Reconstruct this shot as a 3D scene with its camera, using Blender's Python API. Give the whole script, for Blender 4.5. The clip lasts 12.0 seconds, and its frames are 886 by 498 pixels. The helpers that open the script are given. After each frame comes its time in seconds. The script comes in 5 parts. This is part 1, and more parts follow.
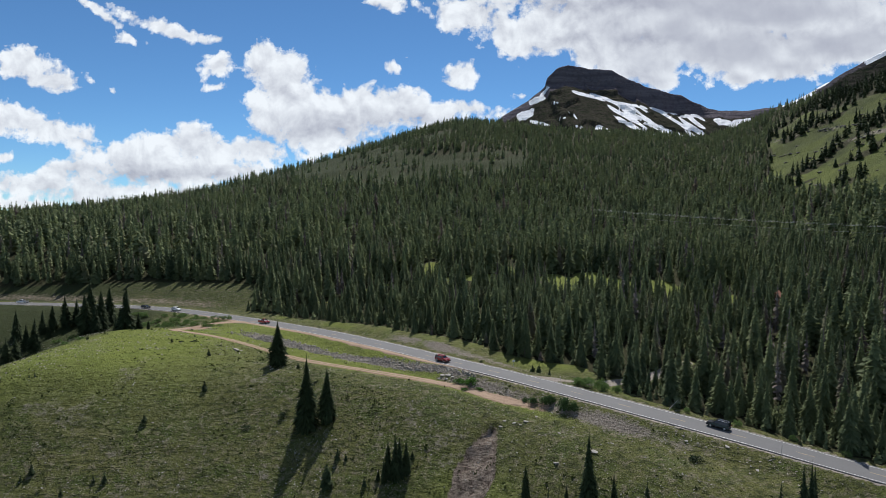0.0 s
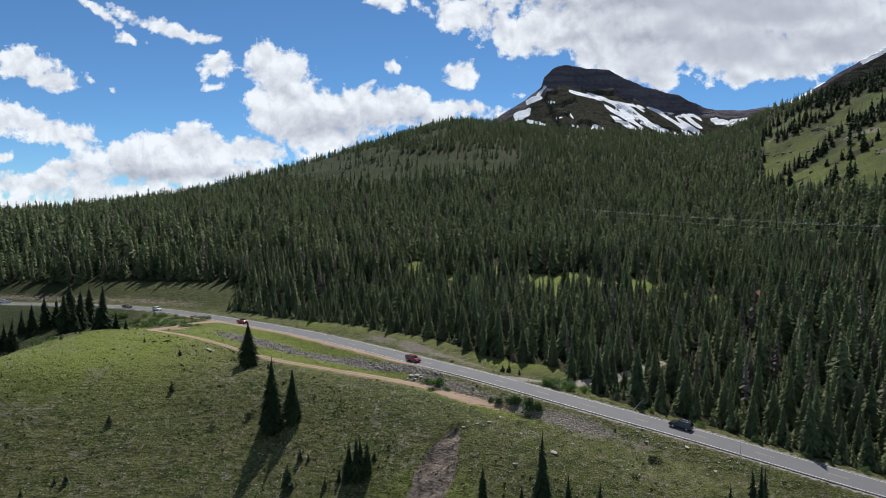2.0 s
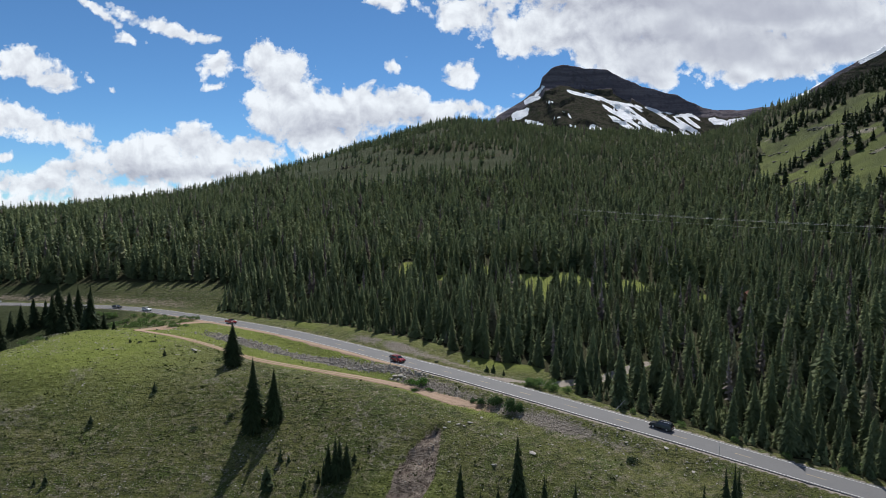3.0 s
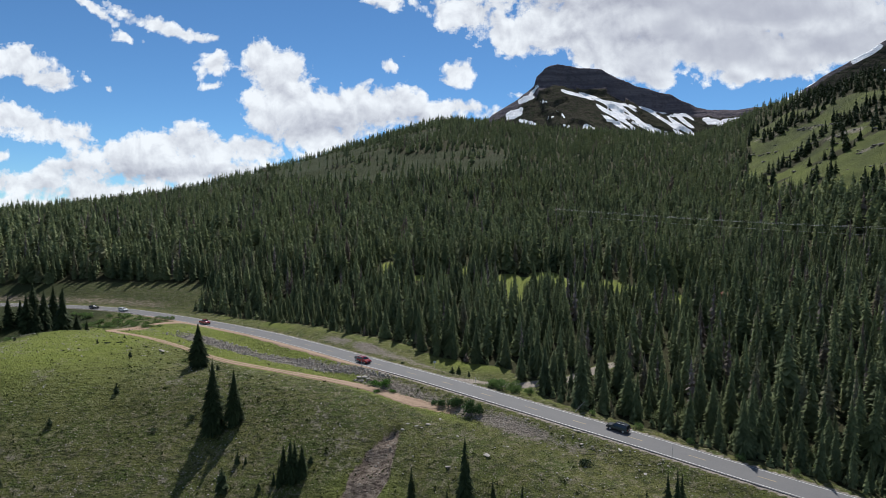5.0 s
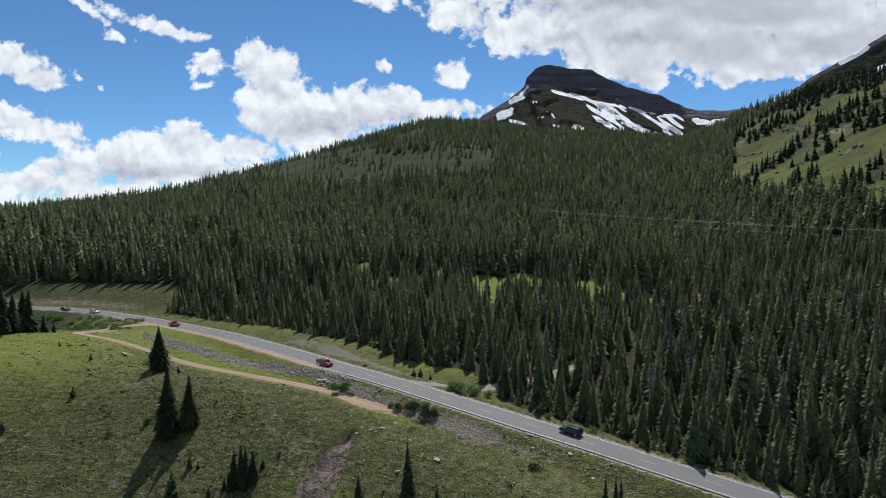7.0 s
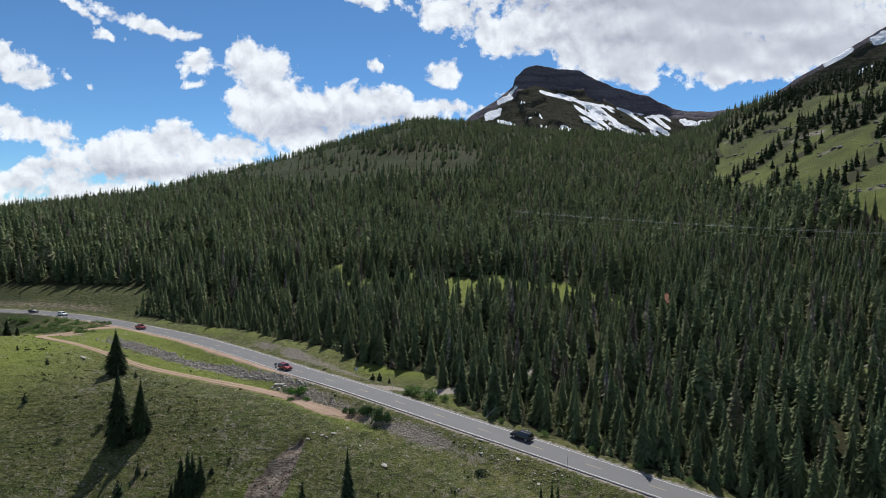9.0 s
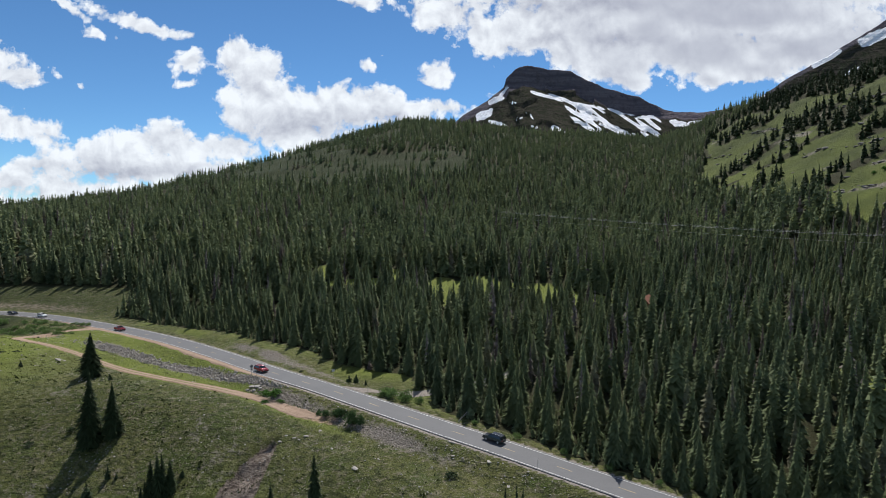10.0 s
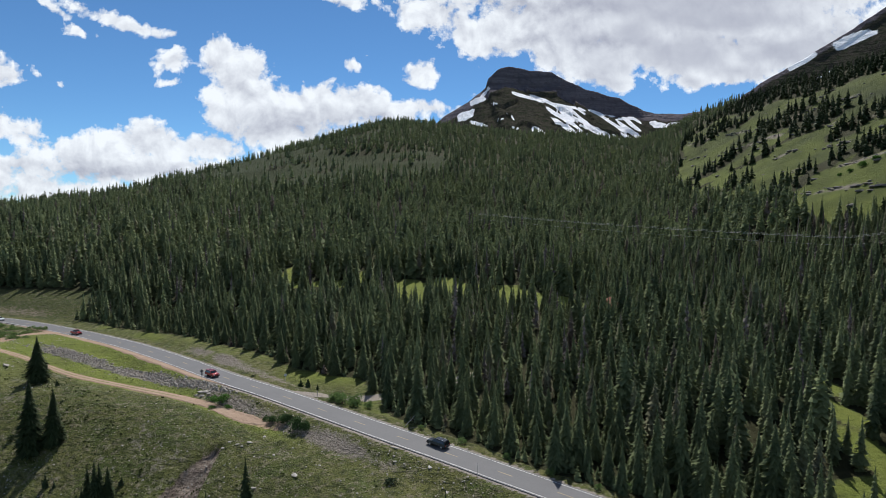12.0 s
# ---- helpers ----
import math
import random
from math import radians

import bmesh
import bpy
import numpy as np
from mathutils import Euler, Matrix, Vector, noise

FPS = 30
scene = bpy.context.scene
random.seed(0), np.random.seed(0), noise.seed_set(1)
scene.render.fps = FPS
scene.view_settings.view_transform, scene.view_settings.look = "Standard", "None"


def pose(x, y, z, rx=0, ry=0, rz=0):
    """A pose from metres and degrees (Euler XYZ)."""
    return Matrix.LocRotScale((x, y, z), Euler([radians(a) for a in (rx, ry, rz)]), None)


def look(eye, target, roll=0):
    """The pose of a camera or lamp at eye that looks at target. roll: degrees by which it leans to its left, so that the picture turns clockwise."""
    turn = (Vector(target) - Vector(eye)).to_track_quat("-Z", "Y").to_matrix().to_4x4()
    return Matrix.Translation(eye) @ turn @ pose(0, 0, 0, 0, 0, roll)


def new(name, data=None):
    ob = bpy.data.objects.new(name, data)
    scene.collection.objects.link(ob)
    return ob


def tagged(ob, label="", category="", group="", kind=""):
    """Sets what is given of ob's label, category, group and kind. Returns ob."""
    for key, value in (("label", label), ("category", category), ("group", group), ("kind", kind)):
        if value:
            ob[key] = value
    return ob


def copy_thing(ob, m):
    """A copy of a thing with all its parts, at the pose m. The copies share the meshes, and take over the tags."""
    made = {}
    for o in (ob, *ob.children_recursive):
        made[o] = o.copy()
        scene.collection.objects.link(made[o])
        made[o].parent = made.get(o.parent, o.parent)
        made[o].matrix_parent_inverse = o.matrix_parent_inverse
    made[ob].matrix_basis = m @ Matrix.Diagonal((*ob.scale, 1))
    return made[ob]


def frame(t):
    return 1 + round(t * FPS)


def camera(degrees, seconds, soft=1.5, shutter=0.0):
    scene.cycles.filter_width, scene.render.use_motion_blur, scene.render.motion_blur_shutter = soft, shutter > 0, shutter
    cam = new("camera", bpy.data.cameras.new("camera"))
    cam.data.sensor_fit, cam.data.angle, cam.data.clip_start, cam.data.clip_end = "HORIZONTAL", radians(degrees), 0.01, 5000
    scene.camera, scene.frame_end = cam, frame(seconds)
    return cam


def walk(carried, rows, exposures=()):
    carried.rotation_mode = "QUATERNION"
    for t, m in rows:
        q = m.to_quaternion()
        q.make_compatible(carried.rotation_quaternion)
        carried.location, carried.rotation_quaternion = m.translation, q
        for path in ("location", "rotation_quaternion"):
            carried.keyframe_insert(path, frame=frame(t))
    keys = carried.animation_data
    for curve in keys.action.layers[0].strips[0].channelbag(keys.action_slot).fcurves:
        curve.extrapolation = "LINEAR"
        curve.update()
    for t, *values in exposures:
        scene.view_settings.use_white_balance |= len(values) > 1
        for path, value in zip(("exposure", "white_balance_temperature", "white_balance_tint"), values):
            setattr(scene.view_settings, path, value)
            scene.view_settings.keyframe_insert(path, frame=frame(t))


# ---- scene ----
cam = camera(70.3, 12.0, 0.75)
METRES, EYE, TILT, LEAN, TURN = 52.0, 42.0, -3.0, 0.0, 0.0
ROWS = [
    (0.0, 0.0, 0.0, 0.0, 0.0, 0.0, -0.0),
    (0.5, 0.0391, 0.0027, -0.0001, -0.0, -0.01, 0.01),
    (1.0, 0.0789, 0.0055, -0.0007, -0.01, -0.02, 0.03),
    (1.5, 0.1194, 0.0094, -0.0006, -0.0, -0.03, 0.03),
    (2.0, 0.1596, 0.0135, -0.0005, 0.0, -0.03, 0.02),
    (2.5, 0.2007, 0.0176, -0.0003, 0.0, -0.04, 0.03),
    (3.0, 0.2416, 0.0215, 0.0005, -0.02, -0.04, 0.03),
    (5.0, 0.41, 0.0364, 0.006, -0.25, -0.09, 0.01),
    (5.5, 0.452, 0.0403, 0.0083, -0.37, -0.09, 0.01),
    (6.0, 0.4938, 0.0439, 0.011, -0.53, -0.09, 0.01),
    (6.5, 0.5363, 0.0475, 0.0141, -0.68, -0.1, 0.02),
    (7.0, 0.5783, 0.0511, 0.0176, -0.81, -0.1, 0.02),
    (9.0, 0.7453, 0.0659, 0.0331, -1.57, -0.1, 0.02),
    (9.5, 0.7872, 0.069, 0.0368, -1.9, -0.11, 0.02),
    (10.0, 0.8285, 0.0719, 0.0406, -2.22, -0.1, 0.01),
    (10.5, 0.87, 0.0739, 0.0442, -2.55, -0.09, 0.02),
    (11.0, 0.9115, 0.0759, 0.0477, -2.9, -0.08, 0.03),
    (11.5, 0.9531, 0.0771, 0.0517, -3.25, -0.08, 0.03),
    (12.0, 0.9945, 0.0782, 0.0551, -3.58, -0.07, 0.05),
]
walk(cam, [(t, pose(0, 0, EYE, TILT, LEAN, TURN) @ pose(METRES * x, METRES * y, METRES * z, 90 + pitch, roll, yaw)) for t, x, y, z, yaw, pitch, roll in ROWS],
     exposures=((0.0, 0.04, 6200, 10), (12.0, 0.10, 6200, 10)))

# ---------------------------------------------------------------- light
SUN_EL, SUN_AZ = 53.0, 10.0   # degrees above the horizon; degrees to the right of straight ahead
sun_dir = Vector((math.sin(radians(SUN_AZ)) * math.cos(radians(SUN_EL)), math.cos(radians(SUN_AZ)) * math.cos(radians(SUN_EL)), math.sin(radians(SUN_EL))))
sun = new("sun", bpy.data.lights.new("sun", "SUN"))
sun.data.energy, sun.data.angle, sun.data.color = 5.1, radians(0.6), (1.0, 0.94, 0.85)
sun.matrix_world = look(sun_dir * 900, (0, 0, 0))

world = bpy.data.worlds.new("sky")
world.use_nodes = True
scene.world = world


class Nodes:
    """Short-hand for a node tree."""

    def __init__(self, tree):
        self.tree = tree
        tree.nodes.clear()

    def add(self, kind, ins=(), **props):
        n = self.tree.nodes.new(kind)
        for k, v in props.items():
            if k == "operation":
                n.operation = v
            elif k == "data_type":
                n.data_type = v
            elif k == "blend_type":
                n.blend_type = v
            elif k == "vector_type":
                n.vector_type = v
            elif k == "attribute_name":
                n.attribute_name = v
            elif k == "use_clamp":
                n.use_clamp = v
        for key, v in (ins.items() if ins else ()):
            if isinstance(v, bpy.types.NodeSocket):
                self.tree.links.new(v, n.inputs[key])
            else:
                n.inputs[key].default_value = v
        return n

    def math(self, op, a, b=0.0, clamp=False):
        return self.add("ShaderNodeMath", {0: a, 1: b}, operation=op, use_clamp=clamp).outputs[0]

    def noise(self, vector, scale, detail=4.0, rough=0.55, distortion=0.0):
        return self.add("ShaderNodeTexNoise", {"Vector": vector, "Scale": scale, "Detail": detail, "Roughness": rough, "Distortion": distortion}).outputs[0]

    def ramp(self, fac, a, b):
        return self.add("ShaderNodeMapRange", {0: fac, 1: a, 2: b, 3: 0.0, 4: 1.0}).outputs[0]

    def mix(self, fac, a, b):
        n = self.add("ShaderNodeMix", {}, data_type="RGBA")
        for sock, v in ((n.inputs[0], fac), (n.inputs[6], a), (n.inputs[7], b)):
            if isinstance(v, bpy.types.NodeSocket):
                self.tree.links.new(v, sock)
            else:
                sock.default_value = (*v, 1.0) if isinstance(v, tuple) else v
        return n.outputs[2]

    def link(self, a, b):
        self.tree.links.new(a, b)


# cumulus heaps: centre right and up, half-width, half-height (in parts of the distance), lean in degrees
CLOUDS_LOW = [(-0.69, 0.205, 0.06, 0.030, -5), (-0.63, 0.192, 0.075, 0.024, -12), (-0.50, 0.150, 0.085, 0.026, 0), (-0.44, 0.165, 0.055, 0.032, 0), (-0.41, 0.192, 0.022, 0.010, -25),
              (-0.37, 0.160, 0.075, 0.030, -8), (-0.29, 0.158, 0.075, 0.020, -10), (-0.42, 0.125, 0.19, 0.030, 0), (-0.50, 0.085, 0.16, 0.024, 0), (-0.66, 0.105, 0.10, 0.020, 0), (-0.68, 0.072, 0.12, 0.016, 0),
              (-0.58, 0.13, 0.07, 0.016, 5), (-0.70, 0.145, 0.02, 0.010, 0)]
CLOUDS_BIG = [(-0.282, 0.302, 0.036, 0.028, 0), (-0.262, 0.275, 0.056, 0.042, 0), (-0.255, 0.232, 0.064, 0.048, 0), (-0.175, 0.218, 0.095, 0.048, 0), (-0.085, 0.226, 0.085, 0.036, 0),
              (-0.195, 0.180, 0.085, 0.028, 0), (0.03, 0.222, 0.075, 0.014, -3), (-0.02, 0.214, 0.06, 0.026, -5), (0.125, 0.246, 0.012, 0.005, 20)]
CLOUDS_HIGH = [(-0.672, 0.298, 0.055, 0.026, -10), (-0.628, 0.268, 0.058, 0.021, -6), (-0.46, 0.357, 0.062, 0.014, -22), (-0.415, 0.340, 0.045, 0.012, -16), (-0.56, 0.385, 0.05, 0.006, -30), (-0.492, 0.333, 0.024, 0.010, -15),
               (-0.358, 0.331, 0.014, 0.009, 10), (-0.354, 0.290, 0.026, 0.022, 20), (-0.358, 0.256, 0.015, 0.007, 15), (-0.524, 0.250, 0.011, 0.005, -25),
               (-0.079, 0.291, 0.018, 0.009, -20), (-0.056, 0.305, 0.008, 0.004, 0), (0.032, 0.278, 0.032, 0.022, 10), (0.012, 0.264, 0.026, 0.010, -5)]
CLOUDS_DECK = [(-0.085, 0.390, 0.040, 0.014, 0), (0.035, 0.370, 0.075, 0.030, -12), (0.108, 0.338, 0.070, 0.034, -10), (0.19, 0.352, 0.09, 0.046, 0), (0.235, 0.310, 0.042, 0.030, 0), (0.31, 0.298, 0.085, 0.044, 0),
               (0.345, 0.268, 0.045, 0.020, 0), (0.46, 0.318, 0.15, 0.048, 0), (0.47, 0.275, 0.050, 0.017, 0), (0.55, 0.292, 0.09, 0.026, 0), (0.64, 0.325, 0.16, 0.046, 6), (0.86, 0.34, 0.20, 0.06, 8), (0.42, 0.430, 0.45, 0.08, 0), (0.50, 0.375, 0.34, 0.045, 0), (0.25, 0.385, 0.10, 0.04, 0), (0.27, 0.345, 0.07, 0.045, 0), (0.37, 0.35, 0.07, 0.045, 0)]
CLOUDS_GREY = [(0.34, 0.335, 0.13, 0.035, 0), (0.54, 0.335, 0.16, 0.026, 2), (0.80, 0.35, 0.20, 0.035, 8), (0.33, 0.39, 0.20, 0.035, 0), (-0.185, 0.192, 0.10, 0.022, 0), (-0.10, 0.205, 0.07, 0.014, 0), (-0.42, 0.115, 0.14, 0.012, 0)]


def build_sky():
    n = Nodes(world.node_tree)
    out = n.add("ShaderNodeOutputWorld")
    sky = n.add("ShaderNodeTexSky")
    sky.sky_type, sky.sun_disc = "NISHITA", False
    sky.sun_elevation, sky.sun_rotation = radians(SUN_EL), radians(SUN_AZ)
    sky.altitude, sky.air_density, sky.dust_density, sky.ozone_density = 3200, 1.0, 0.1, 4.0
    way = n.add("ShaderNodeTexCoord").outputs["Generated"]
    level = n.add("ShaderNodeVectorRotate", {"Vector": way, "Axis": (1, 0, 0), "Angle": radians(3.0)}).outputs[0]
    sep = n.add("ShaderNodeSeparateXYZ", {0: level})
    ahead = n.math("MAXIMUM", sep.outputs[1], 0.05)
    flat = n.add("ShaderNodeCombineXYZ", {0: n.math("DIVIDE", sep.outputs[0], ahead), 1: n.math("DIVIDE", sep.outputs[2], ahead), 2: 0.0}).outputs[0]
    wob = n.add("ShaderNodeTexNoise", {"Vector": flat, "Scale": 17.0, "Detail": 3.0}).outputs[1]
    wob = n.add("ShaderNodeVectorMath", {0: wob, 1: (0.5, 0.5, 0.5)}, operation="SUBTRACT").outputs[0]
    wob = n.add("ShaderNodeVectorMath", {0: wob, 1: (0.022, 0.022, 0.0)}, operation="MULTIPLY").outputs[0]
    warped = n.add("ShaderNodeVectorMath", {0: flat, 1: wob}, operation="ADD").outputs[0]

    def heap(rows):
        best = None
        for u, v, a, b, lean in rows:
            m = n.add("ShaderNodeMapping", {"Vector": warped, "Location": (u, v, 0), "Rotation": (0, 0, radians(lean)), "Scale": (a, b, 1)}, vector_type="TEXTURE")
            f = n.math("SUBTRACT", 1.0, n.add("ShaderNodeVectorMath", {0: m.outputs[0]}, operation="LENGTH").outputs["Value"])
            f = n.math("MULTIPLY", f, b ** 0.5 * 4.5)
            best = f if best is None else n.math("SMOOTH_MAX", best, f)
        return best

    deck = heap(CLOUDS_DECK)
    inside = n.math("MULTIPLY", n.ramp(deck, 0.1, 0.7), n.ramp(n.add("ShaderNodeSeparateXYZ", {0: warped}).outputs[0], 0.20, 0.36))
    calm = n.math("SUBTRACT", 1.0, n.math("MULTIPLY", inside, 0.8))
    body = n.math("MAXIMUM", n.math("MAXIMUM", heap(CLOUDS_LOW), heap(CLOUDS_BIG)), n.math("MAXIMUM", heap(CLOUDS_HIGH), deck))
    puff = n.noise(flat, 22.0, 9.0, 0.55, 0.3)
    fine = n.noise(flat, 70.0, 6.0, 0.6)
    dens = n.math("ADD", body, n.math("MULTIPLY", n.math("MULTIPLY", n.math("SUBTRACT", puff, 0.5), 1.7), calm))
    dens = n.math("ADD", dens, n.math("MULTIPLY", n.math("MULTIPLY", n.math("SUBTRACT", fine, 0.5), 0.75), calm))
    cover = n.math("POWER", n.ramp(dens, 0.02, 0.25), 0.8)
    # shade inside the heaps: billows lit from above
    up = n.add("ShaderNodeVectorMath", {0: flat, 1: (0.004, 0.016, 0.0)}, operation="ADD").outputs[0]
    lit = n.math("SUBTRACT", puff, n.noise(up, 22.0, 9.0, 0.55, 0.3))
    billow = n.math("ADD", n.math("MULTIPLY", lit, 2.0), n.math("MULTIPLY", n.math("SUBTRACT", fine, 0.5), 0.35))
    grey = n.ramp(n.math("ADD", heap(CLOUDS_GREY), n.math("MULTIPLY", n.math("SUBTRACT", n.noise(flat, 7.0, 4.0, 0.5), 0.5), 1.4)), -0.5, 0.7)
    grey = n.math("MAXIMUM", grey, n.math("MULTIPLY", inside, n.math("ADD", 0.55, n.math("MULTIPLY", n.noise(flat, 4.0, 3.0, 0.5), 0.6))))
    billow = n.math("MULTIPLY", billow, calm)
    shade = n.math("ADD", n.math("SUBTRACT", 0.95, n.math("MULTIPLY", n.ramp(dens, 0.2, 1.0), 0.07)), n.math("MULTIPLY", billow, 0.55))
    shade = n.math("SUBTRACT", shade, n.math("MULTIPLY", grey, 0.35))
    shade = n.math("MINIMUM", n.math("MAXIMUM", shade, 0.35), 1.05)
    colour = n.add("ShaderNodeCombineXYZ", {0: n.math("MULTIPLY", shade, 0.855), 1: n.math("MULTIPLY", shade, 0.875), 2: n.math("ADD", n.math("MULTIPLY", shade, 0.78), 0.105)}).outputs[0]
    front = n.ramp(sep.outputs[1], 0.1, 0.25)
    rise = n.math("DIVIDE", sep.outputs[2], ahead)
    front = n.math("MULTIPLY", front, n.math("SUBTRACT", 1.0, n.ramp(rise, 0.46, 0.60)))
    cover = n.math("MULTIPLY", n.math("MULTIPLY", cover, front), 0.97)
    around = n.math("MULTIPLY", n.ramp(n.noise(way, 2.6, 8.0, 0.6), 0.47, 0.62), n.ramp(sep.outputs[2], 0.0, 0.12))
    around = n.math("MULTIPLY", around, n.math("SUBTRACT", 1.0, front))
    blue = n.add("ShaderNodeVectorMath", {0: sky.outputs[0], 1: SKY_GAIN}, operation="MULTIPLY").outputs[0]
    sky_all = n.mix(around, n.mix(cover, blue, colour), (0.56, 0.59, 0.64))
    back = n.add("ShaderNodeBackground", {0: sky_all, 1: 1.0})
    n.link(back.outputs[0], out.inputs[0])


SKY_GAIN = (0.066, 0.088, 0.095)
build_sky()

# ---------------------------------------------------------------- materials


def material(name, rough=0.8, metallic=0.0, spec=0.3):
    m = bpy.data.materials.new(name)
    m.use_nodes = True
    n = Nodes(m.node_tree)
    out = n.add("ShaderNodeOutputMaterial")
    b = n.add("ShaderNodeBsdfPrincipled", {"Roughness": rough, "Metallic": metallic, "Specular IOR Level": spec})
    n.link(b.outputs[0], out.inputs[0])
    return m, n, b, out


def bump(n, b, height, strength, distance):
    k = n.add("ShaderNodeBump", {"Height": height, "Strength": strength, "Distance": distance})
    n.link(k.outputs[0], b.inputs["Normal"])


def place(n):
    return n.add("ShaderNodeNewGeometry").outputs["Position"]


def ground_material():
    m, n, b, out = material("ground", 0.95, 0, 0.1)
    p = place(n)
    big, mid, small, tiny = n.noise(p, 0.018, 4), n.noise(p, 0.14, 5, 0.6), n.noise(p, 0.7, 6, 0.7), n.noise(p, 2.6, 4, 0.7)
    ledge = n.noise(n.add("ShaderNodeVectorMath", {0: p, 1: (0.33, 0.33, 2.3)}, operation="MULTIPLY").outputs[0], 1.0, 5, 0.68)
    grass = n.mix(n.ramp(big, 0.35, 0.65), (0.088, 0.102, 0.028), (0.138, 0.138, 0.048))
    grass = n.mix(n.ramp(mid, 0.45, 0.66), grass, (0.074, 0.098, 0.025))
    grass = n.mix(n.math("MULTIPLY", n.ramp(small, 0.50, 0.63), 0.95), grass, (0.195, 0.170, 0.116))
    grass = n.mix(n.math("MULTIPLY", n.ramp(ledge, 0.51, 0.61), 0.88), grass, (0.042, 0.050, 0.018))
    grass = n.mix(n.math("MULTIPLY", n.ramp(tiny, 0.50, 0.62), 0.8), grass, (0.040, 0.046, 0.018))
    speck = n.noise(p, 3.4, 2, 0.5)
    grass = n.mix(n.math("MULTIPLY", n.ramp(speck, 0.64, 0.68), n.ramp(mid, 0.36, 0.54)), grass, n.mix(small, (0.24, 0.215, 0.18), (0.42, 0.39, 0.34)))

    def mask(name, a=0.35, c=0.62):
        f = n.add("ShaderNodeAttribute", attribute_name=name).outputs["Fac"]
        f = n.math("ADD", f, n.math("MULTIPLY", n.math("SUBTRACT", small, 0.5), 0.9))
        f = n.math("ADD", f, n.math("MULTIPLY", n.math("SUBTRACT", tiny, 0.5), 0.5))
        return n.ramp(f, a, c)

    turf = n.mix(mid, (0.108, 0.142, 0.028), (0.190, 0.210, 0.050))
    turf = n.mix(n.math("MULTIPLY", n.ramp(ledge, 0.54, 0.66), 0.45), turf, (0.070, 0.082, 0.024))
    c = n.mix(mask("lush", 0.25, 0.80), grass, turf)
    # Olive scrub tone, darkened: cloud shade on the slopes put into the colour.
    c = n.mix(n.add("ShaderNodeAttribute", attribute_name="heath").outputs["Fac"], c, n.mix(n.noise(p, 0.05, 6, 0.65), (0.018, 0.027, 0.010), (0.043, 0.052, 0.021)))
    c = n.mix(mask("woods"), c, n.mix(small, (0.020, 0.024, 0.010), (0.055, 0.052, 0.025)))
    stone = n.mix(n.ramp(tiny, 0.35, 0.65), (0.095, 0.080, 0.068), (0.30, 0.265, 0.225))
    c = n.mix(mask("scree"), c, stone)
    c = n.mix(mask("bare"), c, n.mix(n.ramp(small, 0.35, 0.65), (0.085, 0.064, 0.052), (0.30, 0.245, 0.20)))
    c = n.mix(mask("dirt"), c, n.mix(mid, (0.30, 0.200, 0.135), (0.42, 0.305, 0.220)))
    c = n.mix(mask("gravel"), c, n.mix(small, (0.25, 0.22, 0.19), (0.36, 0.32, 0.28)))
    n.link(c, b.inputs["Base Color"])
    bump(n, b, n.math("ADD", n.math("ADD", n.math("MULTIPLY", small, 0.9), n.math("MULTIPLY", ledge, 0.9)), n.math("MULTIPLY", tiny, 0.7)), 1.0, 0.8)
    return m


def foliage(name, dark, light, glow=0.25, tint=None, brown=None):
    """Leaves or needles: tone from tree to tree, patches through the stand, and a little from bough to bough."""
    m, n, b, out = material(name, 0.75, 0, 0.1)
    rnd = n.add("ShaderNodeObjectInfo").outputs["Random"]
    isl = n.add("ShaderNodeNewGeometry").outputs["Random Per Island"]
    tone = n.add("ShaderNodeAttribute", attribute_name="tone").outputs["Fac"]
    p = place(n)
    patch = n.noise(p, 0.016, 3)
    f = n.math("ADD", n.math("MULTIPLY", isl, 0.22), n.math("MULTIPLY", n.noise(p, 0.45, 4, 0.65), 0.45))
    f = n.math("ADD", f, n.math("ADD", n.math("MULTIPLY", rnd, 0.18), n.math("MULTIPLY", tone, 0.75)))
    c = n.mix(n.ramp(f, 0.28, 1.30), dark, light)
    if tint:
        c = n.mix(n.math("MULTIPLY", n.ramp(patch, 0.48, 0.62), 0.6), c, tint)
    if brown:
        c = n.mix(n.math("MULTIPLY", n.ramp(tone, 0.86, 0.97), n.ramp(n.noise(p, 0.03, 3), 0.42, 0.6)), c, brown)
    n.link(c, b.inputs["Base Color"])
    t = n.add("ShaderNodeBsdfTranslucent", {"Color": c})
    s = n.add("ShaderNodeMixShader", {0: glow, 1: b.outputs[0], 2: t.outputs[0]})
    n.link(s.outputs[0], out.inputs[0])
    return m


def plain(name, a, c, scale=3.0, rough=0.8, metallic=0.0, spec=0.3, depth=0.02):
    m, n, b, out = material(name, rough, metallic, spec)
    p = place(n)
    f = n.noise(p, scale, 5, 0.6)
    g = n.noise(p, scale * 9, 3, 0.6)
    col = n.mix(n.ramp(n.math("ADD", n.math("MULTIPLY", f, 0.65), n.math("MULTIPLY", g, 0.35)), 0.3, 0.7), a, c)
    n.link(col, b.inputs["Base Color"])
    bump(n, b, g, 0.5, depth)
    return m


